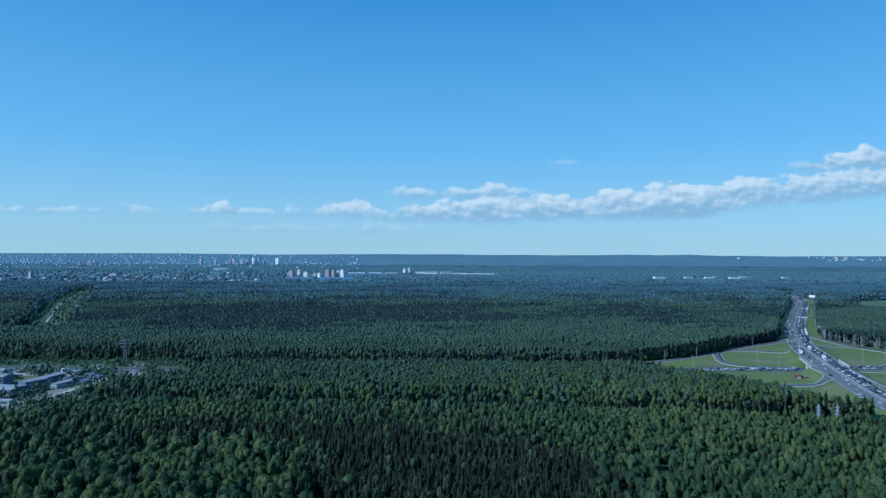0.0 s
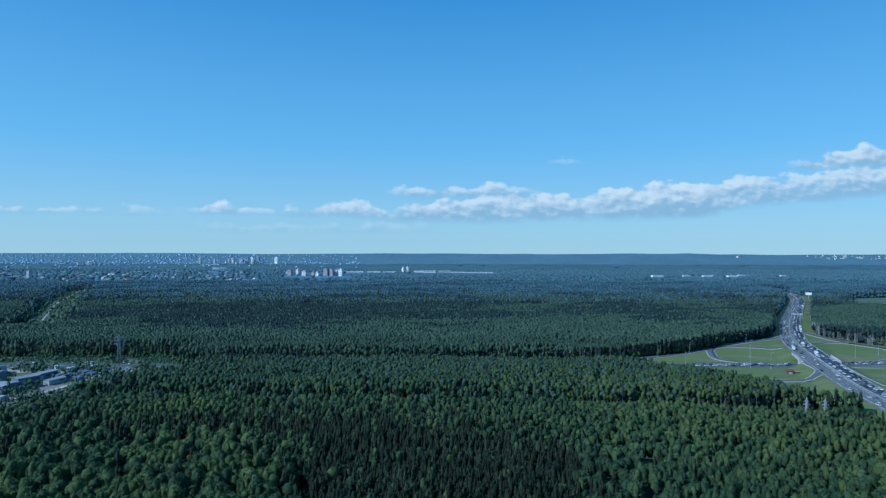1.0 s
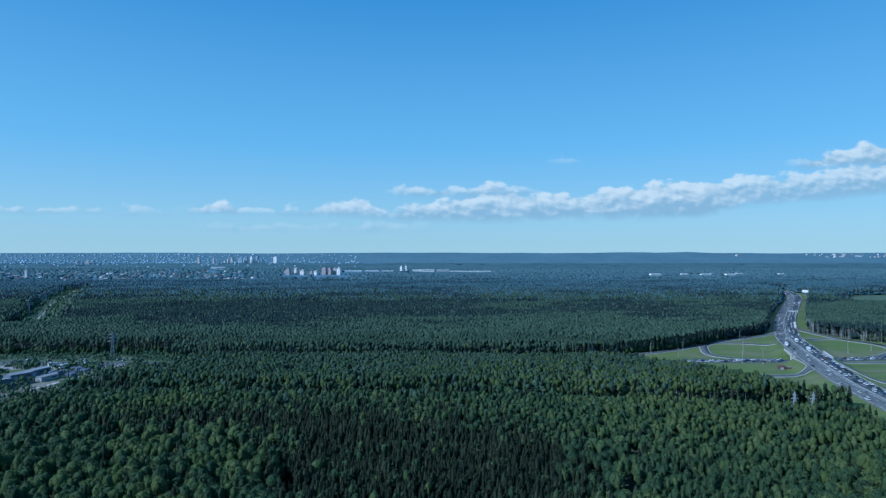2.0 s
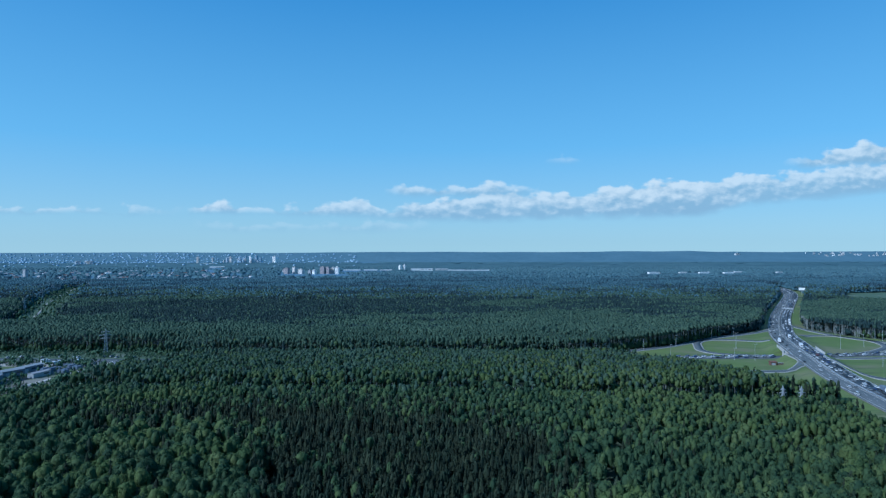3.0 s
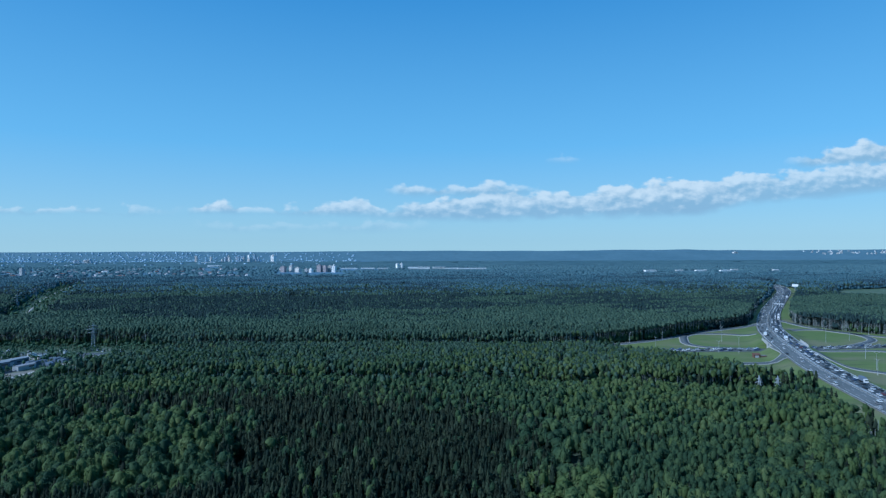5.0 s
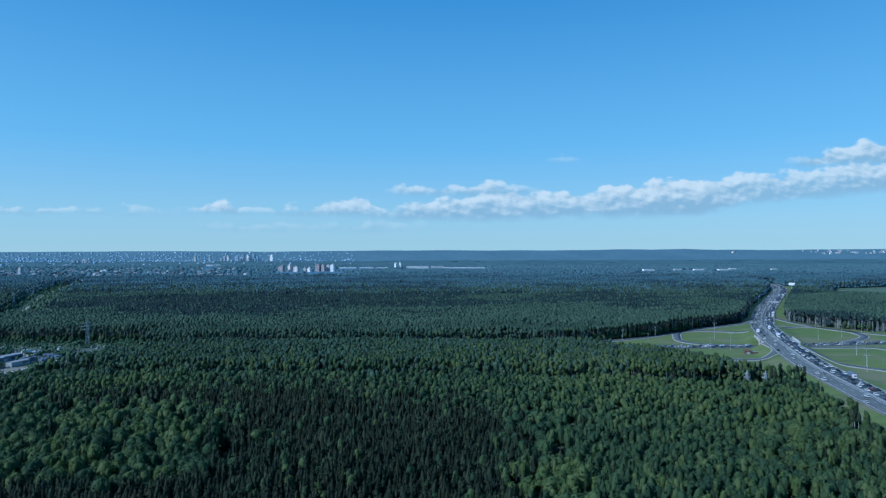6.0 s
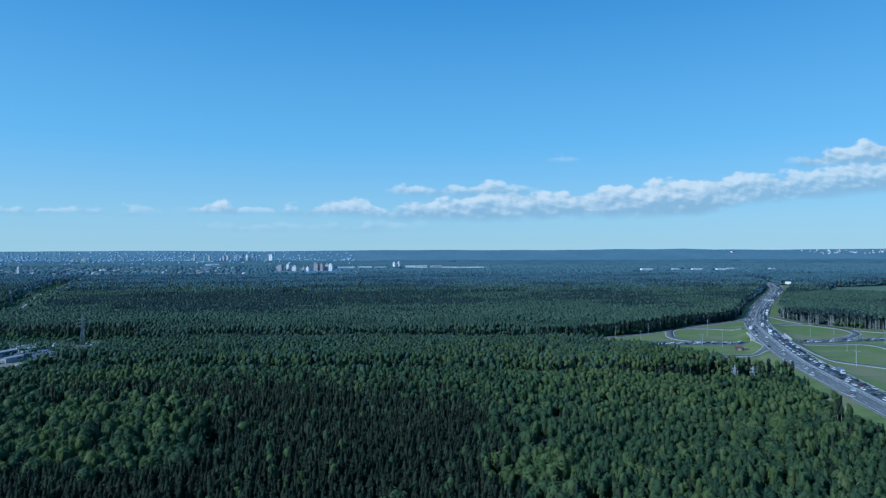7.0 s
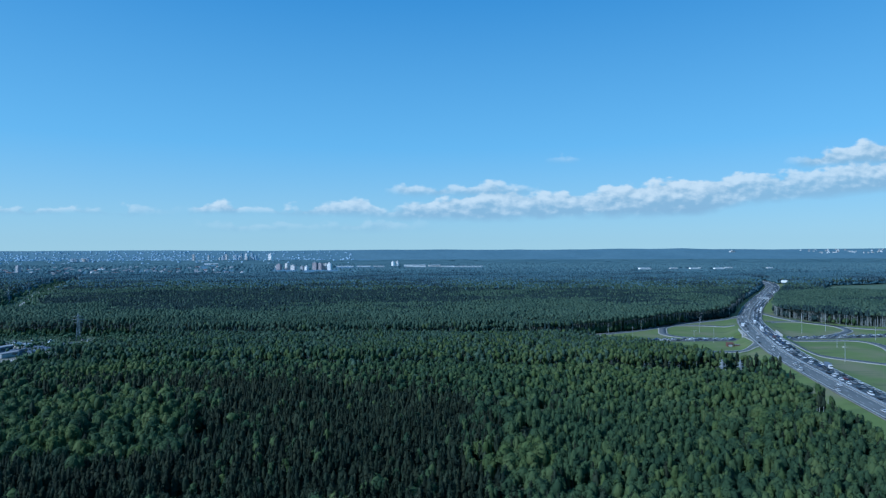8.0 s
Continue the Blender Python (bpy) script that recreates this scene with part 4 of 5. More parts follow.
def build_forest():
    build_bushes()
    plant()
    near = take_near()
    for kind in OLD:
        TREES[kind] += OLD[kind]
    models = tree_models()
    r = random.Random(5)
    used = set()
    for kind, x, y, z, height in near:
        model = r.choice(models[kind])
        m = pose(x, y, z, 0, 0, r.uniform(0, 360))
        if model.name in used:
            ob = copy_thing(model, m)
        else:
            ob = model
            ob.matrix_basis = m
            used.add(model.name)
        ob.scale = (r.uniform(0.9, 1.15),) * 2 + (height,)
    for kind in models:
        for model in models[kind]:
            if model.name not in used:
                for o in (*model.children_recursive, model):
                    bpy.data.objects.remove(o)
    forest_mesh("spruce_forest", "spruce", "spruce", SPRUCE, "dense dark green spruce forest")
    forest_mesh("pine_forest", "pine", "pine", PINE, "dense dark green pine forest")
    forest_mesh("mixed_forest", "mid", "leafy", MIDWOOD, "mixed forest towards the horizon, blue-green haze painted in")
    forest_mesh("mixed_conifers", "midcon", "spruce", MIDPINE, "dark conifer stands towards the horizon, blue-green haze painted in")
    forest_mesh("hazy_forest", "late", "leafy", LATEWOOD, "broadleaf forest before the suburbs, pale haze painted in")
    forest_mesh("hazy_conifers", "latecon", "spruce", LATEPINE, "conifer stands before the suburbs, dull blue haze painted in")
    forest_mesh("distant_woods", "far", "leafy", FARWOOD, "far belts of woodland, blue haze painted in")
    forest_mesh("birch_forest", "birch", "leafy", BIRCH, "dense mid green birch forest")
    forest_mesh("aspen_forest", "aspen", "leafy", ASPEN, "light green aspen groves in the forest")
    rr = np.random.RandomState(8)
    clump = [octa(rr, (0, 0, 3.8), np.array([2.2, 2.2, 4.4]), 0.3) for _ in range(5)]
    # the two farther rows use foliage colours with haze painted in
    for name, mat, lo, hi, text in (("undergrowth", BIRCH, 0, 700, "mid green young growth along the forest edges"), ("young_growth", MIDPINE, 700, 1000, "dark haze-tinted young growth along the far forest edges"), ("hazy_growth", LATEWOOD, 1000, 3000, "pale haze-tinted young growth along far fields")):
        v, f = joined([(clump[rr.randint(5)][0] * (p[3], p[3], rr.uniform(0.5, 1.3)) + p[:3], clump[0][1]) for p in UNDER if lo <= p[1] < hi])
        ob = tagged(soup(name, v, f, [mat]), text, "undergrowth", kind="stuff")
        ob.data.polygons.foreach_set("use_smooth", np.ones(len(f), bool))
    t = np.array(TRUNKS)
    rr = np.random.RandomState(3)
    lit = t[(t[:, 0] > 440)]
    more = np.concatenate([lit, lit])
    more[:, :2] += rr.uniform(-2.0, 2.0, (len(more), 2))
    t = np.concatenate([t, more])
    w = rr.uniform(0.16, 0.28, len(t))
    v = np.empty((len(t), 6, 3))
    for i in range(3):
        a = i * 2.094
        for j, (h, g) in enumerate(((0, 1.0), (1, 0.5))):
            v[:, i + 3 * j, 0] = t[:, 0] + w * g * math.cos(a)
            v[:, i + 3 * j, 1] = t[:, 1] + w * g * math.sin(a)
            v[:, i + 3 * j, 2] = t[:, 2] + h * t[:, 3]
    f = np.array([(0, 1, 4, 3), (1, 2, 5, 4), (2, 0, 3, 5)])
    faces = (f[None] + (np.arange(len(t)) * 6)[:, None, None]).reshape(-1, 4)
    tagged(soup("forest_edge_trunks", v.reshape(-1, 3), faces, [BARK]), "pale tree trunks along the forest edges", "tree trunks", kind="stuff")


build_forest()

# ---- vehicles ----
def wheel_mesh(r, w):
    bm = bmesh.new()
    tube(bm, (0, -w / 2, 0), (0, w / 2, 0), r, n=12)
    me = bpy.data.meshes.new("wheel")
    bm.to_mesh(me)
    bm.free()
    me.materials.append(RUBBER)
    return me


CAR_WHEEL, TRUCK_WHEEL = wheel_mesh(0.33, 0.22), wheel_mesh(0.48, 0.3)


def hull(bm, profile, half, tuck):
    """A body drawn from a side profile (x, z), narrowed by tuck above the waist."""
    left, right = [], []
    top = max(z for _, z in profile)
    low = min(z for _, z in profile)
    for x, z in profile:
        w = half - tuck * (z - low) / (top - low)
        left.append(bm.verts.new((x, w, z)))
        right.append(bm.verts.new((x, -w, z)))
    n = len(profile)
    for i in range(n):
        j = (i + 1) % n
        bm.faces.new((left[i], left[j], right[j], right[i]))
    bm.faces.new(left[::-1])
    bm.faces.new(right)


def add_wheels(ob, me, xs, half):
    for x in xs:
        for y in (-half, half):
            w = new("wheel", me)
            w.parent = ob
            w.location = (x, y, me.vertices[0].co.z * 0 + (0.33 if me is CAR_WHEEL else 0.48))


def car_model(colour, mat, kind):
    long = {"saloon": 4.6, "hatchback": 4.2, "van": 5.2}[kind]
    ob = tagged(new("van" if kind == "van" else "car"), f"{colour} {kind} in the traffic on asphalt", "van" if kind == "van" else "car", "road traffic")
    h = long / 2
    waist, roof = (1.15, 2.05) if kind == "van" else (0.92, 1.48)
    body = bmesh.new()
    hull(body, [(-h, 0.35), (h * 0.98, 0.33), (h, 0.62), (h * 0.9, 0.78), (h * 0.42, waist), (-h * 0.86, waist + 0.03), (-h, waist - 0.08)], 0.9, 0.07)
    bmesh.ops.bevel(body, geom=body.edges[:], offset=0.05, segments=1, affect="EDGES")
    part("body", body, mat, ob)
    cabin = bmesh.new()
    if kind == "van":
        pr = [(h * 0.62, waist - 0.02), (h * 0.4, roof - 0.12), (-h * 0.9, roof - 0.12), (-h * 0.95, waist - 0.02)]
    elif kind == "saloon":
        pr = [(h * 0.4, waist - 0.02), (h * 0.08, roof - 0.06), (-h * 0.42, roof - 0.06), (-h * 0.72, waist - 0.02)]
    else:
        pr = [(h * 0.42, waist - 0.02), (h * 0.1, roof - 0.06), (-h * 0.72, roof - 0.06), (-h * 0.92, waist - 0.02)]
    hull(cabin, pr, 0.82, 0.16)
    part("glazing", cabin, GLASS, ob, "dark tinted windows")
    top = bmesh.new()
    (x1, z1), (x2, _) = pr[1], pr[2]
    box(top, x2, x1, -0.68, 0.68, z1 - 0.02, z1 + 0.07, 0.94)
    part("roof", top, mat, ob)
    add_wheels(ob, CAR_WHEEL, (-h * 0.6, h * 0.62), 0.78)
    return ob


def truck_model(colour, mat, long):
    ob = tagged(new("truck"), f"{colour} box truck in the traffic on asphalt", "truck", "road traffic")
    h = long / 2
    bm = bmesh.new()
    box(bm, -h, h - 2.3, -1.25, 1.25, 0.95, 3.7)
    bmesh.ops.bevel(bm, geom=bm.edges[:], offset=0.06, segments=1, affect="EDGES")
    part("cargo_box", bm, mat, ob)
    bm = bmesh.new()
    hull(bm, [(h - 2.15, 0.5), (h, 0.5), (h, 1.6), (h - 0.35, 2.8), (h - 2.15, 2.9)], 1.2, 0.06)
    part("cab", bm, CAR_PAINTS[0][1], ob)
    bm = bmesh.new()
    box(bm, h - 0.3, h + 0.02, -1.05, 1.05, 1.65, 2.5)
    part("windscreen", bm, GLASS, ob)
    bm = bmesh.new()
    box(bm, -h + 0.2, h - 0.3, -0.45, 0.45, 0.55, 0.96)
    part("chassis", bm, RUBBER, ob)
    add_wheels(ob, TRUCK_WHEEL, (-h + 1.2, -h + 2.5, h - 1.0), 1.05)
    return ob


def along(line, s_all, s):
    p = np.array([np.interp(s, s_all, line[:, 0]), np.interp(s, s_all, line[:, 1])])
    q = np.array([np.interp(s + 2, s_all, line[:, 0]), np.interp(s + 2, s_all, line[:, 1])])
    d = (q - p) / np.linalg.norm(q - p)
    return p, d


def build_traffic():
    r = random.Random(21)
    models = [car_model(c, m, k) for c, m in CAR_PAINTS for k in ("saloon", "hatchback")]
    weights = [3.5, 3, 5, 5, 6, 5, 4, 3, 2, 1.5, 0.3, 0.2]
    vans = [car_model("white", CAR_PAINTS[0][1], "van"), car_model("silver", CAR_PAINTS[3][1], "van")]
    trucks = [truck_model("white", CAR_PAINTS[0][1], 7.5), truck_model("white", CAR_PAINTS[0][1], 10.0), truck_model("blue grey", WALL_BLUE, 9.5)]
    fresh = set(models + vans + trucks)
    spots = []

    def lane(line, offset, level, s0, s1, gap, loose, heading, big=0.1):
        s_all = np.r_[0, np.cumsum(np.linalg.norm(np.diff(line, axis=0), axis=1))]
        s = s0 + r.uniform(0, gap)
        while s < min(s1, s_all[-1] - 5):
            p, d = along(line, s_all, s)
            side = np.array([d[1], -d[0]])
            q = p + side * (offset + r.uniform(-0.25, 0.25))
            z = float(highway_z(q[1])) + 0.02 if level == "highway" else float(ground_z(q[:1], q[1:2])[0]) + level
            spots.append((q[0], q[1], z, math.degrees(math.atan2(d[1], d[0])) + heading, r.random() < big))
            s += gap + r.uniform(0, loose)

    s_all = np.r_[0, np.cumsum(np.linalg.norm(np.diff(HIGHWAY, axis=0), axis=1))]
    mark = lambda y: float(np.interp(y, HIGHWAY[:, 1], s_all))
    for o in (3.8, 7.5, 11.2):
        lane(HIGHWAY, o, "highway", mark(285), mark(720), 8.6, 7.0, 180, 0.07)
        lane(HIGHWAY, o, "highway", mark(725), mark(1000), 12, 16, 180, 0.08)
        lane(HIGHWAY, o, "highway", mark(1000), mark(1480), 26, 30, 180, 0.08)
    for o in (-3.8, -7.5, -11.2):
        lane(HIGHWAY, o, "highway", mark(285), mark(720), 30, 45, 0, 0.14)
        lane(HIGHWAY, o, "highway", mark(720), mark(1480), 26, 38, 0, 0.07)
    c_all = np.r_[0, np.cumsum(np.linalg.norm(np.diff(CROSS, axis=0), axis=1))]
    cmark = lambda x: float(np.interp(x, CROSS[:, 0], c_all))
    for o, head in ((-4.6, 180), (-1.6, 180), (3.6, 0)):
        lane(CROSS, o, 0.27, cmark(238), cmark(330), 6.4, 3.0, head, 0.0)
        lane(CROSS, o, 0.27, cmark(384), cmark(560), 6.6, 4.0, head, 0.0)
    for x, y, z, turn, big in spots:
        if big:
            model = r.choice(trucks + vans + vans)
        else:
            model = r.choices(models, weights)[0]
        m = pose(x, y, z, 0, 0, turn)
        if model in fresh:
            fresh.discard(model)
            model.matrix_basis = m
        else:
            copy_thing(model, m)
    # parked along the works yard
    for k in range(34):
        x, y = r.uniform(-400, -262), r.choice((537, 541, 566, 570)) + r.uniform(-1, 1)
        copy_thing(r.choice(models[:8] + vans), pose(x, y, float(ground_z(np.array([x]), np.array([y]))[0]) + 0.03, 0, 0, 90 + r.uniform(-8, 8)))
    for k in range(3):
        x, y = r.uniform(-345, -290), r.uniform(528, 543)
        copy_thing(r.choice(trucks), pose(x, y, 0.06, 0, 0, 70 + r.uniform(-15, 15)))
    # models that found no place in the traffic
    for model in [m for m in models + vans + trucks if m in fresh]:
        for o in (*model.children_recursive, model):
            bpy.data.objects.remove(o)


build_traffic()


# ---- roadside things ----
def build_lamps():
    first = None
    for x, y, h, turn in ((221, 606, 11, 40), (262, 629, 11, 40), (352, 693, 11, 40), (318, 616, 16, 0), (303, 549, 15, 0), (413, 752, 11, 40), (474, 702, 11, 200), (419, 608, 17, 0),
                          (500, 662, 12, 200), (452, 622, 13, 90), (398, 520, 13, 0), (372, 470, 14, 0), (430, 500, 14, 0), (460, 560, 13, 0), (545, 604, 12, 180), (360, 452, 12, 120),
                          (236, 574, 11, 90), (286, 552, 11, 0), (478, 860, 12, 30), (560, 996, 12, 30), (640, 1130, 12, 30)):
        z = float(ground_z(np.array([x]), np.array([y]))[0])
        m = pose(x, y, z, 0, 0, turn)
        if first is None:
            first = tagged(new("street_lamp"), "tall grey steel street lamp on the grass", "street lamp", "street lamps")
            bm = bmesh.new()
            tube(bm, (0, 0, -0.3), (0, 0, 1.2), 0.24, 0.2, 8)
            part("base", bm, CONCRETE, first)
            bm = bmesh.new()
            tube(bm, (0, 0, 1.1), (0, 0, 11.5), 0.16, 0.09, 8)
            part("pole", bm, PYLON_STEEL, first)
            for s in (-1, 1):
                bm = bmesh.new()
                tube(bm, (0, 0, 11.3), (1.6 * s, 0, 11.9), 0.07, 0.05, 6)
                arm = part("arm", bm, STEEL, first)
                bm = bmesh.new()
                box(bm, 1.5 * s - 0.15, 1.5 * s + 0.65 * s, -0.2, 0.2, 11.82, 12.02, 0.8)
                part("lamp_head", bm, CONCRETE, arm)
            first.matrix_basis = m
            ob = first
        else:
            ob = copy_thing(first, m)
        ob.scale = (1, 1, h / 12)


def pylon(x, y, height, turn, label):
    ob = tagged(new("power_pylon"), label, "pylon", "power pylons")
    base, waist = height * 0.13, height * 0.035
    panels = 7
    def corner(k, i):
        t = k / panels
        w = base / 2 * (1 - t) + waist / 2 * t
        return Vector(((-1, 1, 1, -1)[i] * w, (-1, -1, 1, 1)[i] * w, height * 0.9 * t))
    r = 0.17
    for i in range(4):
        bm = bmesh.new()
        tube(bm, corner(0, i), corner(panels, i), r, n=4)
        part("leg", bm, PYLON_STEEL, ob)
    for i in range(4):
        bm = bmesh.new()
        j = (i + 1) % 4
        for k in range(panels):
            tube(bm, corner(k, i), corner(k + 1, j), r * 0.6, n=3)
            tube(bm, corner(k, j), corner(k + 1, i), r * 0.6, n=3)
            tube(bm, corner(k + 1, i), corner(k + 1, j), r * 0.6, n=3)
        part("bracing", bm, PYLON_STEEL, ob, kind="stuff")
    bm = bmesh.new()
    for i in range(4):
        tube(bm, corner(panels, i), (0, 0, height), r * 0.7, n=4)
    part("peak", bm, PYLON_STEEL, ob)
    for z, w in ((0.62, 0.17), (0.74, 0.22), (0.86, 0.15)):
        for s in (-1, 1):
            bm = bmesh.new()
            tip = Vector((s * w * height * (0.6 if height < 20 else 1.0), 0, z * height))
            for dz, dy in ((0.045, 0.3), (0.045, -0.3), (0, 0.3), (0, -0.3)):
                tube(bm, (0, dy, (z + dz) * height), tip, r * 0.7, n=4)
            arm = part("cross_arm", bm, PYLON_STEEL, ob)
            bm = bmesh.new()
            tube(bm, tip, tip - Vector((0, 0, 1.6)), 0.14, n=6)
            part("insulator", bm, GLASS, arm)
    ob.matrix_basis = pose(x, y, 0, 0, 0, turn)
    return ob


def build_pylons():
    for x, y, h, turn, label in ((-303, 582, 25.5, 20, "grey steel lattice pylon above scrub"), (-520, 596, 24, 20, "grey steel lattice pylon above scrub"),
                                 (229, 371, 17.5, 0, "grey lattice pylon in the forest cutting"), (241, 372, 17, 0, "grey lattice pylon in the forest cutting"),
                                 (-640, 960, 26, 25, "grey lattice pylon in the long cutting"), (-730, 1140, 26, 25, "grey lattice pylon in the long cutting"), (-830, 1330, 26, 25, "grey lattice pylon in the long cutting")):
        pylon(x, y, h, turn, label)
    ends = ((Vector((-303, 582, 0)), Vector((-520, 596, 0))), (Vector((-303, 582, 0)), Vector((-90, 572, -4))))
    for a, b in ends:
        ob = tagged(new("power_line"), "dark sagging cables between the pylons", "power line", "power lines")
        for z, s in ((0.62, 4.7), (0.62, -4.7), (0.74, 6.1), (0.74, -6.1), (0.86, 4.2), (0.86, -4.2)):
            bm = bmesh.new()
            pts = []
            for k in range(13):
                t = k / 12
                p = a.lerp(b, t)
                pts.append(Vector((p.x, p.y + s, p.z + z * 24 - 1.6 - 4.5 * 4 * t * (1 - t))))
            for p, q in zip(pts[:-1], pts[1:]):
                tube(bm, p, q, 0.07, n=3)
            part("cable", bm, RUBBER, ob, kind="stuff")


def gabled(name, label, category, w, d, h, rise, wall, roof, m, group="", doors=2):
    """A small building with a pitched roof, doors and windows. w along x, d along y."""
    ob = tagged(new(name), label, category, group)
    bm = bmesh.new()
    box(bm, -w / 2, w / 2, -d / 2, d / 2, -0.4, h)
    a = [bm.verts.new((s * w / 2, t, z)) for s in (-1, 1) for t, z in ((-d / 2, h), (d / 2, h), (0, h + rise))]
    bm.faces.new(a[:3])
    bm.faces.new(a[3:][::-1])
    part("wall", bm, wall, ob)
    for s in (-1, 1):
        bm = bmesh.new()
        e = 0.35
        v = [bm.verts.new(c) for c in ((-w / 2 - e, s * (d / 2 + e), h - e * rise / (d / 2)), (w / 2 + e, s * (d / 2 + e), h - e * rise / (d / 2)), (w / 2 + e, 0, h + rise), (-w / 2 - e, 0, h + rise))]
        u = [bm.verts.new(q.co + Vector((0, 0, 0.22))) for q in v]
        bm.faces.new(v)
        bm.faces.new(u)
        for i in range(4):
            bm.faces.new((v[i], v[(i + 1) % 4], u[(i + 1) % 4], u[i]))
        bmesh.ops.recalc_face_normals(bm, faces=bm.faces[:])
        part("roof", bm, roof, ob)
    n = max(1, int(w / 6))
    for i in range(n):
        x = -w / 2 + (i + 0.5) * w / n
        bm = bmesh.new()
        if i < doors:
            box(bm, x - min(1.8, w / n * 0.3), x + min(1.8, w / n * 0.3), -d / 2 - 0.06, -d / 2 + 0.1, 0, min(h * 0.7, 4))
            part("door", bm, WALL_GREY, ob)
        else:
            box(bm, x - w / n * 0.3, x + w / n * 0.3, -d / 2 - 0.05, -d / 2 + 0.1, h * 0.45, h * 0.75)
            part("window", bm, GLASS, ob)
    ob.matrix_basis = m
    return ob


def build_roadside():
    gabled("hut", "rust red brick hut with a dark roof on grass", "hut", 5.2, 3.6, 2.6, 0.9, ROOF_RUST, ROOF_RUST, pose(307.5, 527.5, 0.05, 0, 0, -4), doors=1)
    # box added for the dark low shape right of the hut
    box_ob = tagged(new("storage_box"), "dark low box on grass beside the hut", "storage box")
    bm = bmesh.new()
    box(bm, -2.2, 2.2, -1.1, 1.1, 0, 1.9)
    bmesh.ops.bevel(bm, geom=bm.edges[:], offset=0.06, segments=1, affect="EDGES")
    part("body", bm, DARK_BARK, box_ob)
    bm = bmesh.new()
    box(bm, -2.3, 2.3, -1.2, 1.2, 1.9, 2.05)
    part("lid", bm, ROOF_GREY, box_ob)
    box_ob.matrix_basis = pose(313.5, 526.5, 0.02, 0, 0, -4)
    # billboard
    ob = tagged(new("billboard"), "white blank billboard on a steel post", "billboard")
    bm = bmesh.new()
    tube(bm, (0, 0.2, -0.5), (0, 0.2, 9), 0.5, 0.45, 10)
    part("post", bm, STEEL, ob)
    bm = bmesh.new()
    box(bm, -6, 6, -0.3, 0.3, 8.6, 14)
    part("frame", bm, STEEL, ob)
    bm = bmesh.new()
    box(bm, -5.8, 5.8, -0.42, -0.28, 8.8, 13.8)
    part("panel", bm, WALL_WHITE, ob, "white printed sheet")
    ob.matrix_basis = pose(806, 1331, 0.2, 0, 0, -25)
    # sign gantry over the carriageway
    i = int(np.argmin(np.abs(HIGHWAY[:, 1] - 950)))
    d = HIGHWAY[i + 1] - HIGHWAY[i - 1]
    ob = tagged(new("sign_gantry"), "grey steel gantry with pale sign panels over the highway", "gantry")
    for x in (0.0, 15.2):
        bm = bmesh.new()
        tube(bm, (x, 0, -0.5), (x, 0, 7.6), 0.25, 0.2, 8)
        part("post", bm, STEEL, ob)
    bm = bmesh.new()
    for z in (6.6, 7.4):
        for y in (-0.3, 0.3):
            tube(bm, (-0.4, y, z), (15.6, y, z), 0.09, n=4)
    for k in range(16):
        tube(bm, (k, -0.3, 6.6), (k + 0.9, -0.3, 7.4), 0.05, n=3)
    part("beam", bm, STEEL, ob)
    for x in (2.2, 7.0, 11.6):
        bm = bmesh.new()
        box(bm, x, x + 3.4, -0.55, -0.42, 5.6, 7.9)
        part("sign_panel", bm, WALL_GREY, ob)
    ob.matrix_basis = pose(HIGHWAY[i][0], HIGHWAY[i][1], float(highway_z(950)), 0, 0, math.degrees(math.atan2(d[1], d[0])) - 90)


def shed(x, y, long, wide, h, turn, wall, roof, label, group="works sheds", rise=0.9):
    z = float(ground_z(np.array([float(x)]), np.array([float(y)]))[0])
    return gabled("warehouse", label, "warehouse", long, wide, h, rise, wall, roof, pose(x, y, z, 0, 0, turn), group, doors=max(1, int(long / 14)))


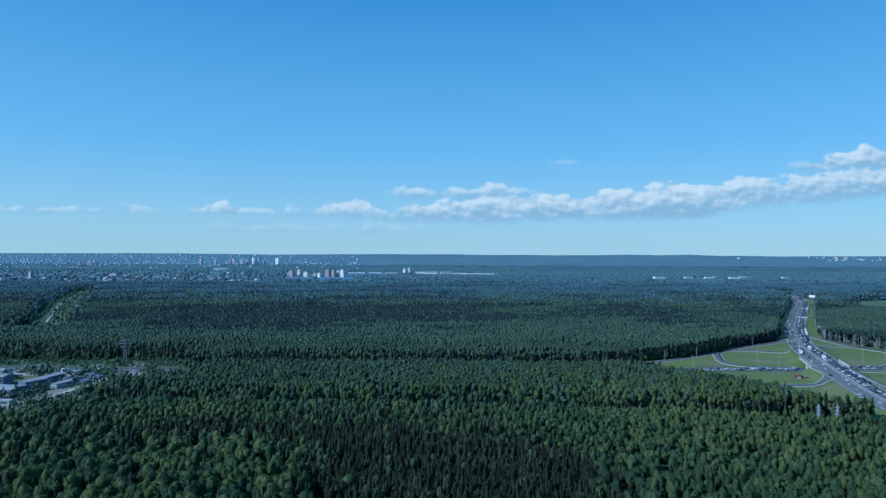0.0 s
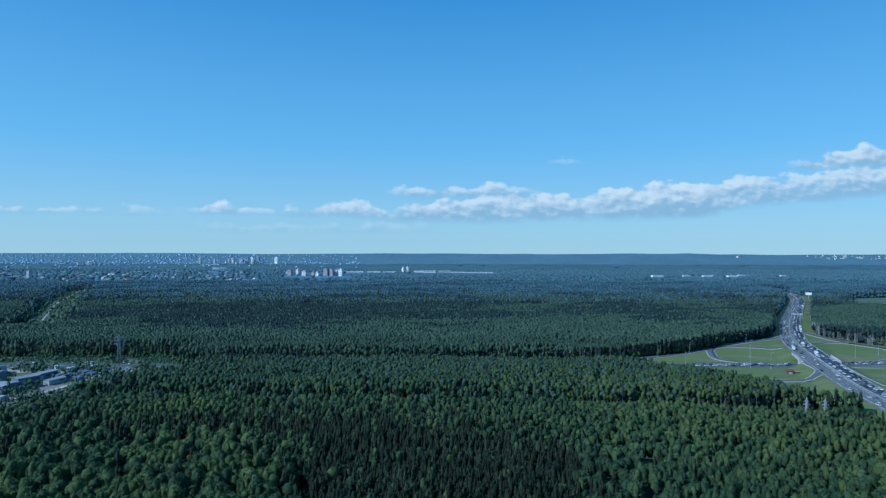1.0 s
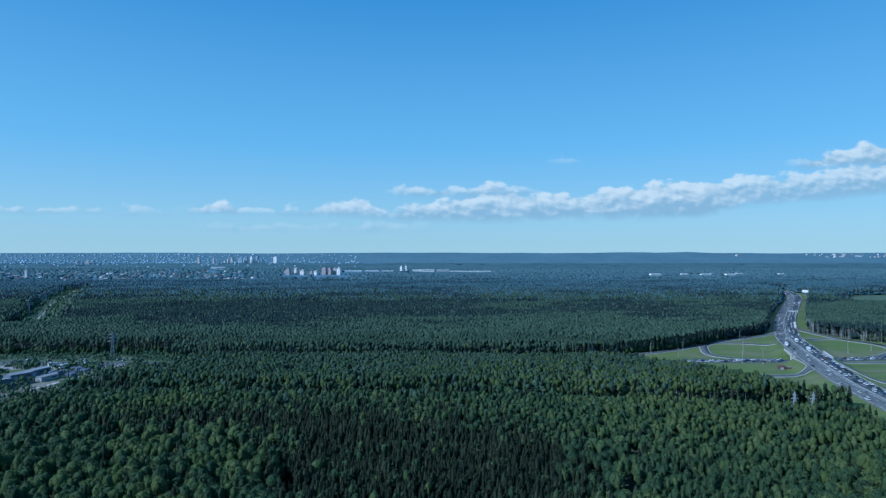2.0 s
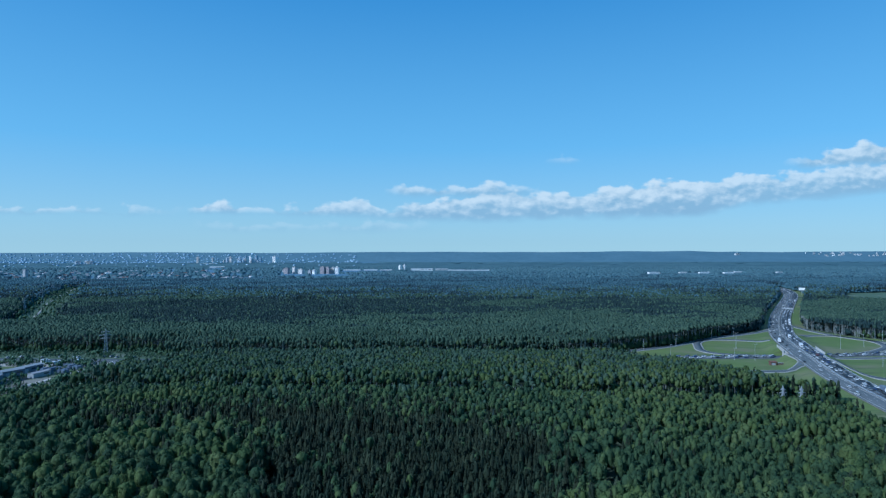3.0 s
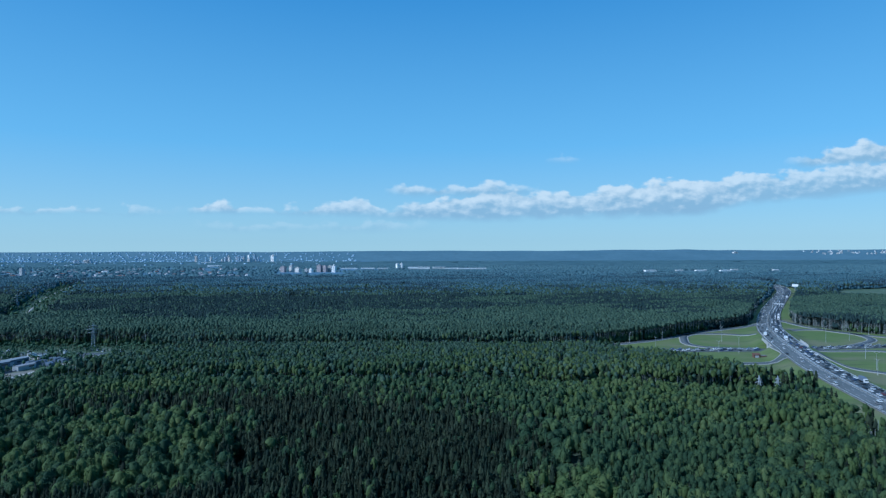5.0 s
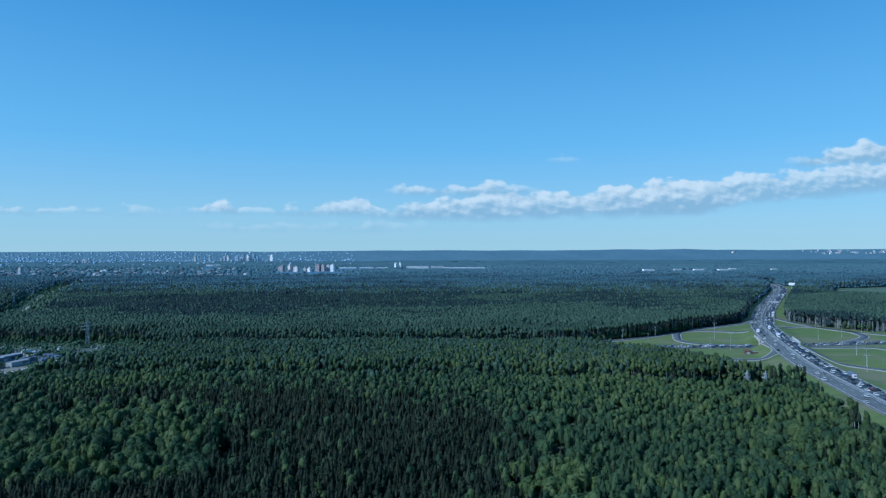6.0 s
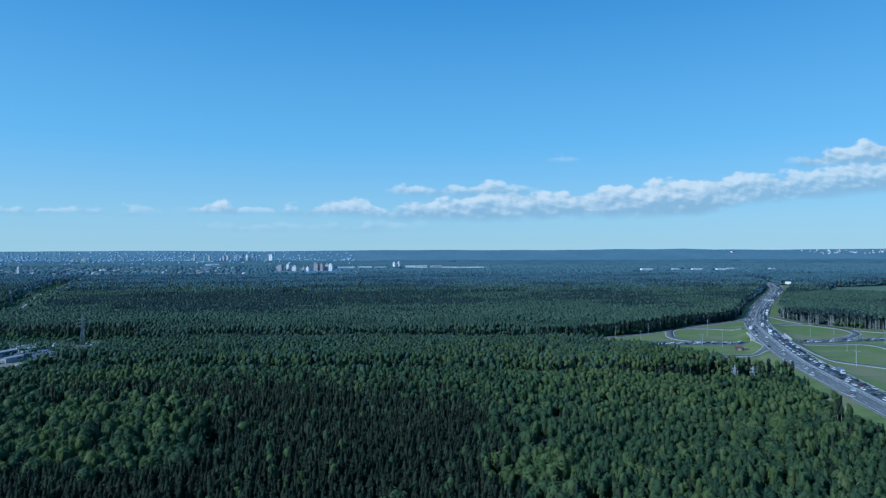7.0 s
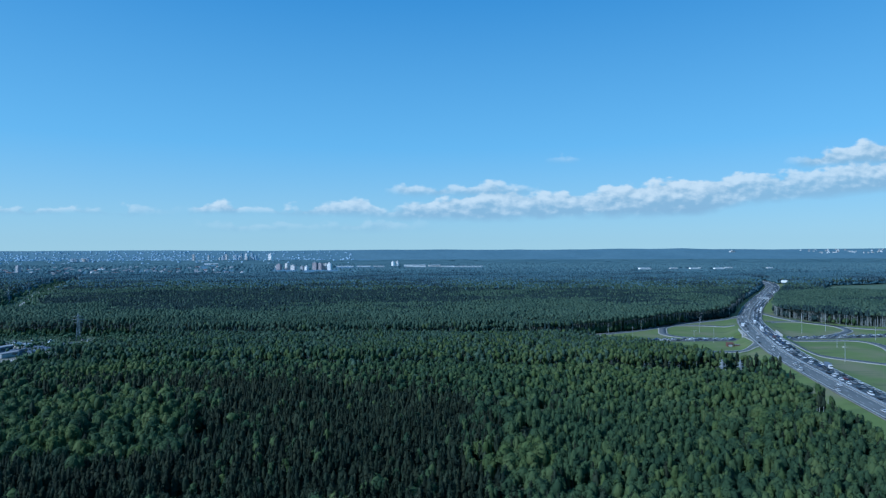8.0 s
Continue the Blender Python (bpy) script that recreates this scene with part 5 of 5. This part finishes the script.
def build_yard():
    road = tagged(new("access_road"), "pale dusty asphalt access road beside the forest", "road", kind="structure")
    ribbon("asphalt", ACCESS, -3.5, 3.5, GRAVEL, road, 0.12, None, 0.3)
    yard = tagged(new("yard_paving"), "grey worn asphalt of the works yard", "yard", kind="structure")
    line = curve_points([(-420, 536), (-360, 534), (-300, 533), (-268, 536), (-238, 542)], 10)
    ribbon("paving", line, -9, 9, GRAVEL, yard, 0.1, None, 0.3)
    line = curve_points([(-340, 436), (-325, 468), (-312, 520)], 10)
    ribbon("paving", line, -24, 20, ASPHALT, yard, 0.06, None, 0.2)
    shed(-336, 460.5, 36, 16, 4.8, -7, WALL_BLUE, ROOF_PALE, "low blue-grey warehouse with a pale sheet roof")
    shed(-325, 484, 17, 9, 5.2, 66, WALL_BLUE, ROOF_PALE, "blue-grey workshop with a pale sheet roof")
    shed(-321.5, 502, 19, 7, 5.2, 77, WALL_BLUE, ROOF_PALE, "long blue-grey shed with a pale roof", rise=0.6)
    shed(-302, 484, 16, 6, 3.6, 77, WALL_GREY, ROOF_GREY, "low grey shed with a felt roof", rise=0.6)
    shed(-361, 492, 22, 12, 7, 0, WALL_BLUE, ROOF_GREY, "dark blue-grey workshop with a flat grey roof")
    shed(-309, 427, 17, 6, 3.4, -4, WALL_GREY, ROOF_PALE, "low grey shed with a pale sheet roof", rise=0.6)
    shed(-385, 520, 30, 12, 6, -3, WALL_GREY, ROOF_PALE, "grey shed with a pale sheet roof")
    r = random.Random(4)
    first = None
    for k in range(14):
        x, y = r.uniform(-312, -288), r.uniform(496, 530)
        m = pose(x, y, 0.1, 0, 0, r.choice((0, 90, 75)) + r.uniform(-6, 6))
        if first is None:
            first = tagged(new("shipping_container"), "weathered blue-grey steel container in the yard", "container", "yard containers")
            bm = bmesh.new()
            box(bm, -3, 3, -1.2, 1.2, 0, 2.6)
            part("body", bm, WALL_BLUE, first)
            for y2 in (-0.6, 0.6):
                bm = bmesh.new()
                box(bm, 2.98, 3.05, y2 - 0.55, y2 + 0.55, 0.1, 2.5)
                part("door", bm, STEEL, first)
            first.matrix_basis = m
        else:
            copy_thing(first, m)


def apartment(x, y, w, d, h, turn, mat, label, group):
    """A slab or tower block: walls, window bays, parapet roof and a lift house."""
    ob = tagged(new("apartment_building"), label, "building", group)
    bm = bmesh.new()
    box(bm, -w / 2, w / 2, -d / 2, d / 2, -3, h)
    part("wall", bm, mat, ob)
    bm = bmesh.new()
    box(bm, -w / 2 - 0.4, w / 2 + 0.4, -d / 2 - 0.4, d / 2 + 0.4, h + 0.01, h + 1.0)
    roof = part("roof", bm, ROOF_GREY, ob)
    bm = bmesh.new()
    box(bm, -w * 0.18, w * 0.12, -d * 0.25, d * 0.25, h + 1.0, h + 3.6)
    part("lift_house", bm, mat, roof)
    n = max(2, int(w / 4.5))
    for i in range(n):
        cx = -w / 2 + (i + 0.5) * w / n
        if y > 3000:
            bm = bmesh.new()
            box(bm, cx - w / n * 0.19, cx + w / n * 0.19, -d / 2 - 0.06, -d / 2 + 0.2, 1.2, h - 0.8)
            part("window_strip", bm, GLASS, ob)
            continue
        z = 1.2
        while z + 1.7 < h:
            bm = bmesh.new()
            box(bm, cx - w / n * 0.19, cx + w / n * 0.19, -d / 2 - 0.06, -d / 2 + 0.2, z, z + 1.6)
            part("window", bm, GLASS, ob)
            z += 3.0
    z = float(ground_z(np.array([float(x)]), np.array([float(y)]))[0])
    ob.matrix_basis = pose(x, y, z, 0, 0, turn)
    return ob


def build_suburb():
    r = random.Random(12)
    for x, y, w, h, mat, text in ((-600, 2420, 20, 22, WALL_BRICK, "brick"), (-572, 2440, 18, 25, WALL_CREAM, "cream panel"), (-540, 2410, 24, 18, WALL_CREAM, "cream panel"), (-503, 2400, 12, 14, WALL_GREY, "grey"),
                                  (-484, 2395, 12, 15, WALL_WHITE, "white"), (-458, 2430, 20, 27, WALL_BRICK, "brick"), (-436, 2425, 20, 25, WALL_BRICK, "brick"), (-418, 2440, 14, 24, WALL_CREAM, "cream panel"),
                                  (-396, 2405, 15, 27, WALL_WHITE, "white"), (-1458, 2158, 15, 26, WALL_GREY, "grey panel"), (-1037, 1702, 11, 17, WALL_BRICK, "brick"), (-1012, 1708, 12, 16, WALL_BRICK, "brick"),
                                  (-985, 1740, 20, 10, WALL_GREY, "grey panel"), (-170, 2740, 12, 24, WALL_WHITE, "white"), (-152, 2745, 10, 26, WALL_WHITE, "white"), (-625, 2480, 10, 14, WALL_GREY, "grey")):
        apartment(x, y, w, r.uniform(11, 14), h, r.uniform(-50, -15), mat, f"{text} apartment block beyond the forest", "suburb blocks")
    for x, y, w, d, h, text, mat in ((-395, 2790, 75, 20, 6, "long white", WALL_WHITE), (-310, 2790, 60, 22, 7, "white", WALL_WHITE), (-235, 2780, 60, 20, 6, "pale", WALL_CREAM), (-75, 2765, 100, 26, 14, "bright white", WALL_WHITE),
                                     (15, 2790, 55, 22, 12, "pale", WALL_CREAM), (75, 2760, 60, 22, 6, "long white", WALL_WHITE), (165, 2740, 130, 20, 6, "long white", WALL_WHITE),
                                     (858, 2418, 46, 24, 8, "white", WALL_WHITE), (985, 2450, 30, 16, 6, "pale", WALL_CREAM), (1065, 2440, 38, 20, 6, "white", WALL_WHITE), (1105, 2470, 26, 16, 6, "pale", WALL_CREAM),
                                     (1160, 2430, 40, 20, 6, "white", WALL_WHITE), (1390, 2480, 24, 16, 5, "pale", WALL_CREAM), (1240, 2520, 30, 18, 5, "pale", WALL_CREAM),
                                     (-1150, 3160, 70, 22, 12, "pale grey", WALL_WHITE), (-1985, 3300, 60, 24, 8, "white", WALL_WHITE), (-1560, 2380, 40, 16, 7, "pale", WALL_CREAM), (-1470, 3900, 80, 24, 9, "pale", WALL_CREAM)):
        shed(x, y, w, d * 0.7, h * 0.62, r.uniform(4, 10), mat, ROOF_WHITE, f"{text} warehouse beyond the forest", "distant sheds", 0.7)
    for k in range(110):
        y = r.uniform(1850, 2700)
        x = r.uniform(-0.74, -0.28) * y
        gabled("house", "small pale house among suburban trees", "house", r.uniform(9, 14), r.uniform(8, 10), r.uniform(4, 6), 2.5, r.choice((WALL_WHITE, WALL_CREAM, WALL_GREY)), r.choice((ROOF_RUST, ROOF_GREY, ROOF_PALE, ROOF_GREY)),
               pose(x, y, 0, 0, 0, r.uniform(-40, 40)), "suburb houses", 1)
    for k in range(34):
        px = r.choice((r.uniform(355, 500), r.uniform(140, 170), r.uniform(380, 470)))
        y = r.uniform(4150, 4420) if px > 200 else 3900
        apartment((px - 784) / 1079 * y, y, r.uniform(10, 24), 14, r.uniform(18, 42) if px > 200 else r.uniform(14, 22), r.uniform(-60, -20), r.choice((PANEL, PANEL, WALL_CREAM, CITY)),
                  "pale high-rise block on the city edge", "city towers")
    apartment(-1160, 4290, 34, 20, 44, -40, WALL_WHITE, "bright white stepped high-rise on the city edge", "city towers")
    apartment(-1325, 4280, 20, 20, 46, -40, WALL_WHITE, "white slender high-rise on the city edge", "city towers")
    apartment(2290, 4700, 34, 20, 9, 12, WALL_CREAM, "pale pink slab block near the horizon", "city towers")
    for k in range(44):
        px = r.choice((r.uniform(1425, 1540), r.uniform(1455, 1500), r.uniform(1540, 1600)))
        y = r.uniform(4620, 4800)
        apartment((px - 784) / 1079 * y, y, r.uniform(6, 14), 9, r.uniform(4, 9), r.uniform(-16, -6), r.choice((WALL_WHITE, WALL_CREAM, WALL_GREY)), "pale block of the town near the horizon", "far town blocks")
    # the far city: too many to count
    cube = np.array([(x, y, z) for z in (0, 1) for x, y in ((-1, -1), (1, -1), (1, 1), (-1, 1))], float)
    sides = np.array([(0, 1, 5, 4), (1, 2, 6, 5), (2, 3, 7, 6), (3, 0, 4, 7), (4, 5, 6, 7)])
    pieces = []
    for k in range(1000):
        px = r.uniform(-260, 640) if k % 3 else r.uniform(-260, 340)
        y = r.uniform(3300, 4800) if k % 4 == 0 else r.uniform(4100, 4800)
        x = (px - 784) / 1079 * y
        w, h = r.uniform(4, 11), r.choice((5, 6, 8, 9, 12, 16)) * r.uniform(0.7, 1.1) * (0.42 if y > 4500 else 0.62)
        a = r.choice((-1, -1, -1, 1)) * r.uniform(0.1, 0.6)
        turn = np.array([(math.cos(a), math.sin(a), 0), (-math.sin(a), math.cos(a), 0), (0, 0, 1)])
        z = float(ground_z(np.array([x]), np.array([y]))[0])
        for ww, d, lo, hi in ((w / 2, 7, -4, h), (w / 6, 3, h, h + 2.5)):
            pieces.append(((cube * (ww, d, hi - lo) + (0, 0, lo)) @ turn + (x, y, z), sides))
    v, f = joined(pieces)
    tagged(soup("distant_city", v, f, [CITY]), "blocks of a far city, pale haze painted in", "city", kind="stuff")


build_lamps()
build_pylons()
build_roadside()
build_yard()
build_suburb()
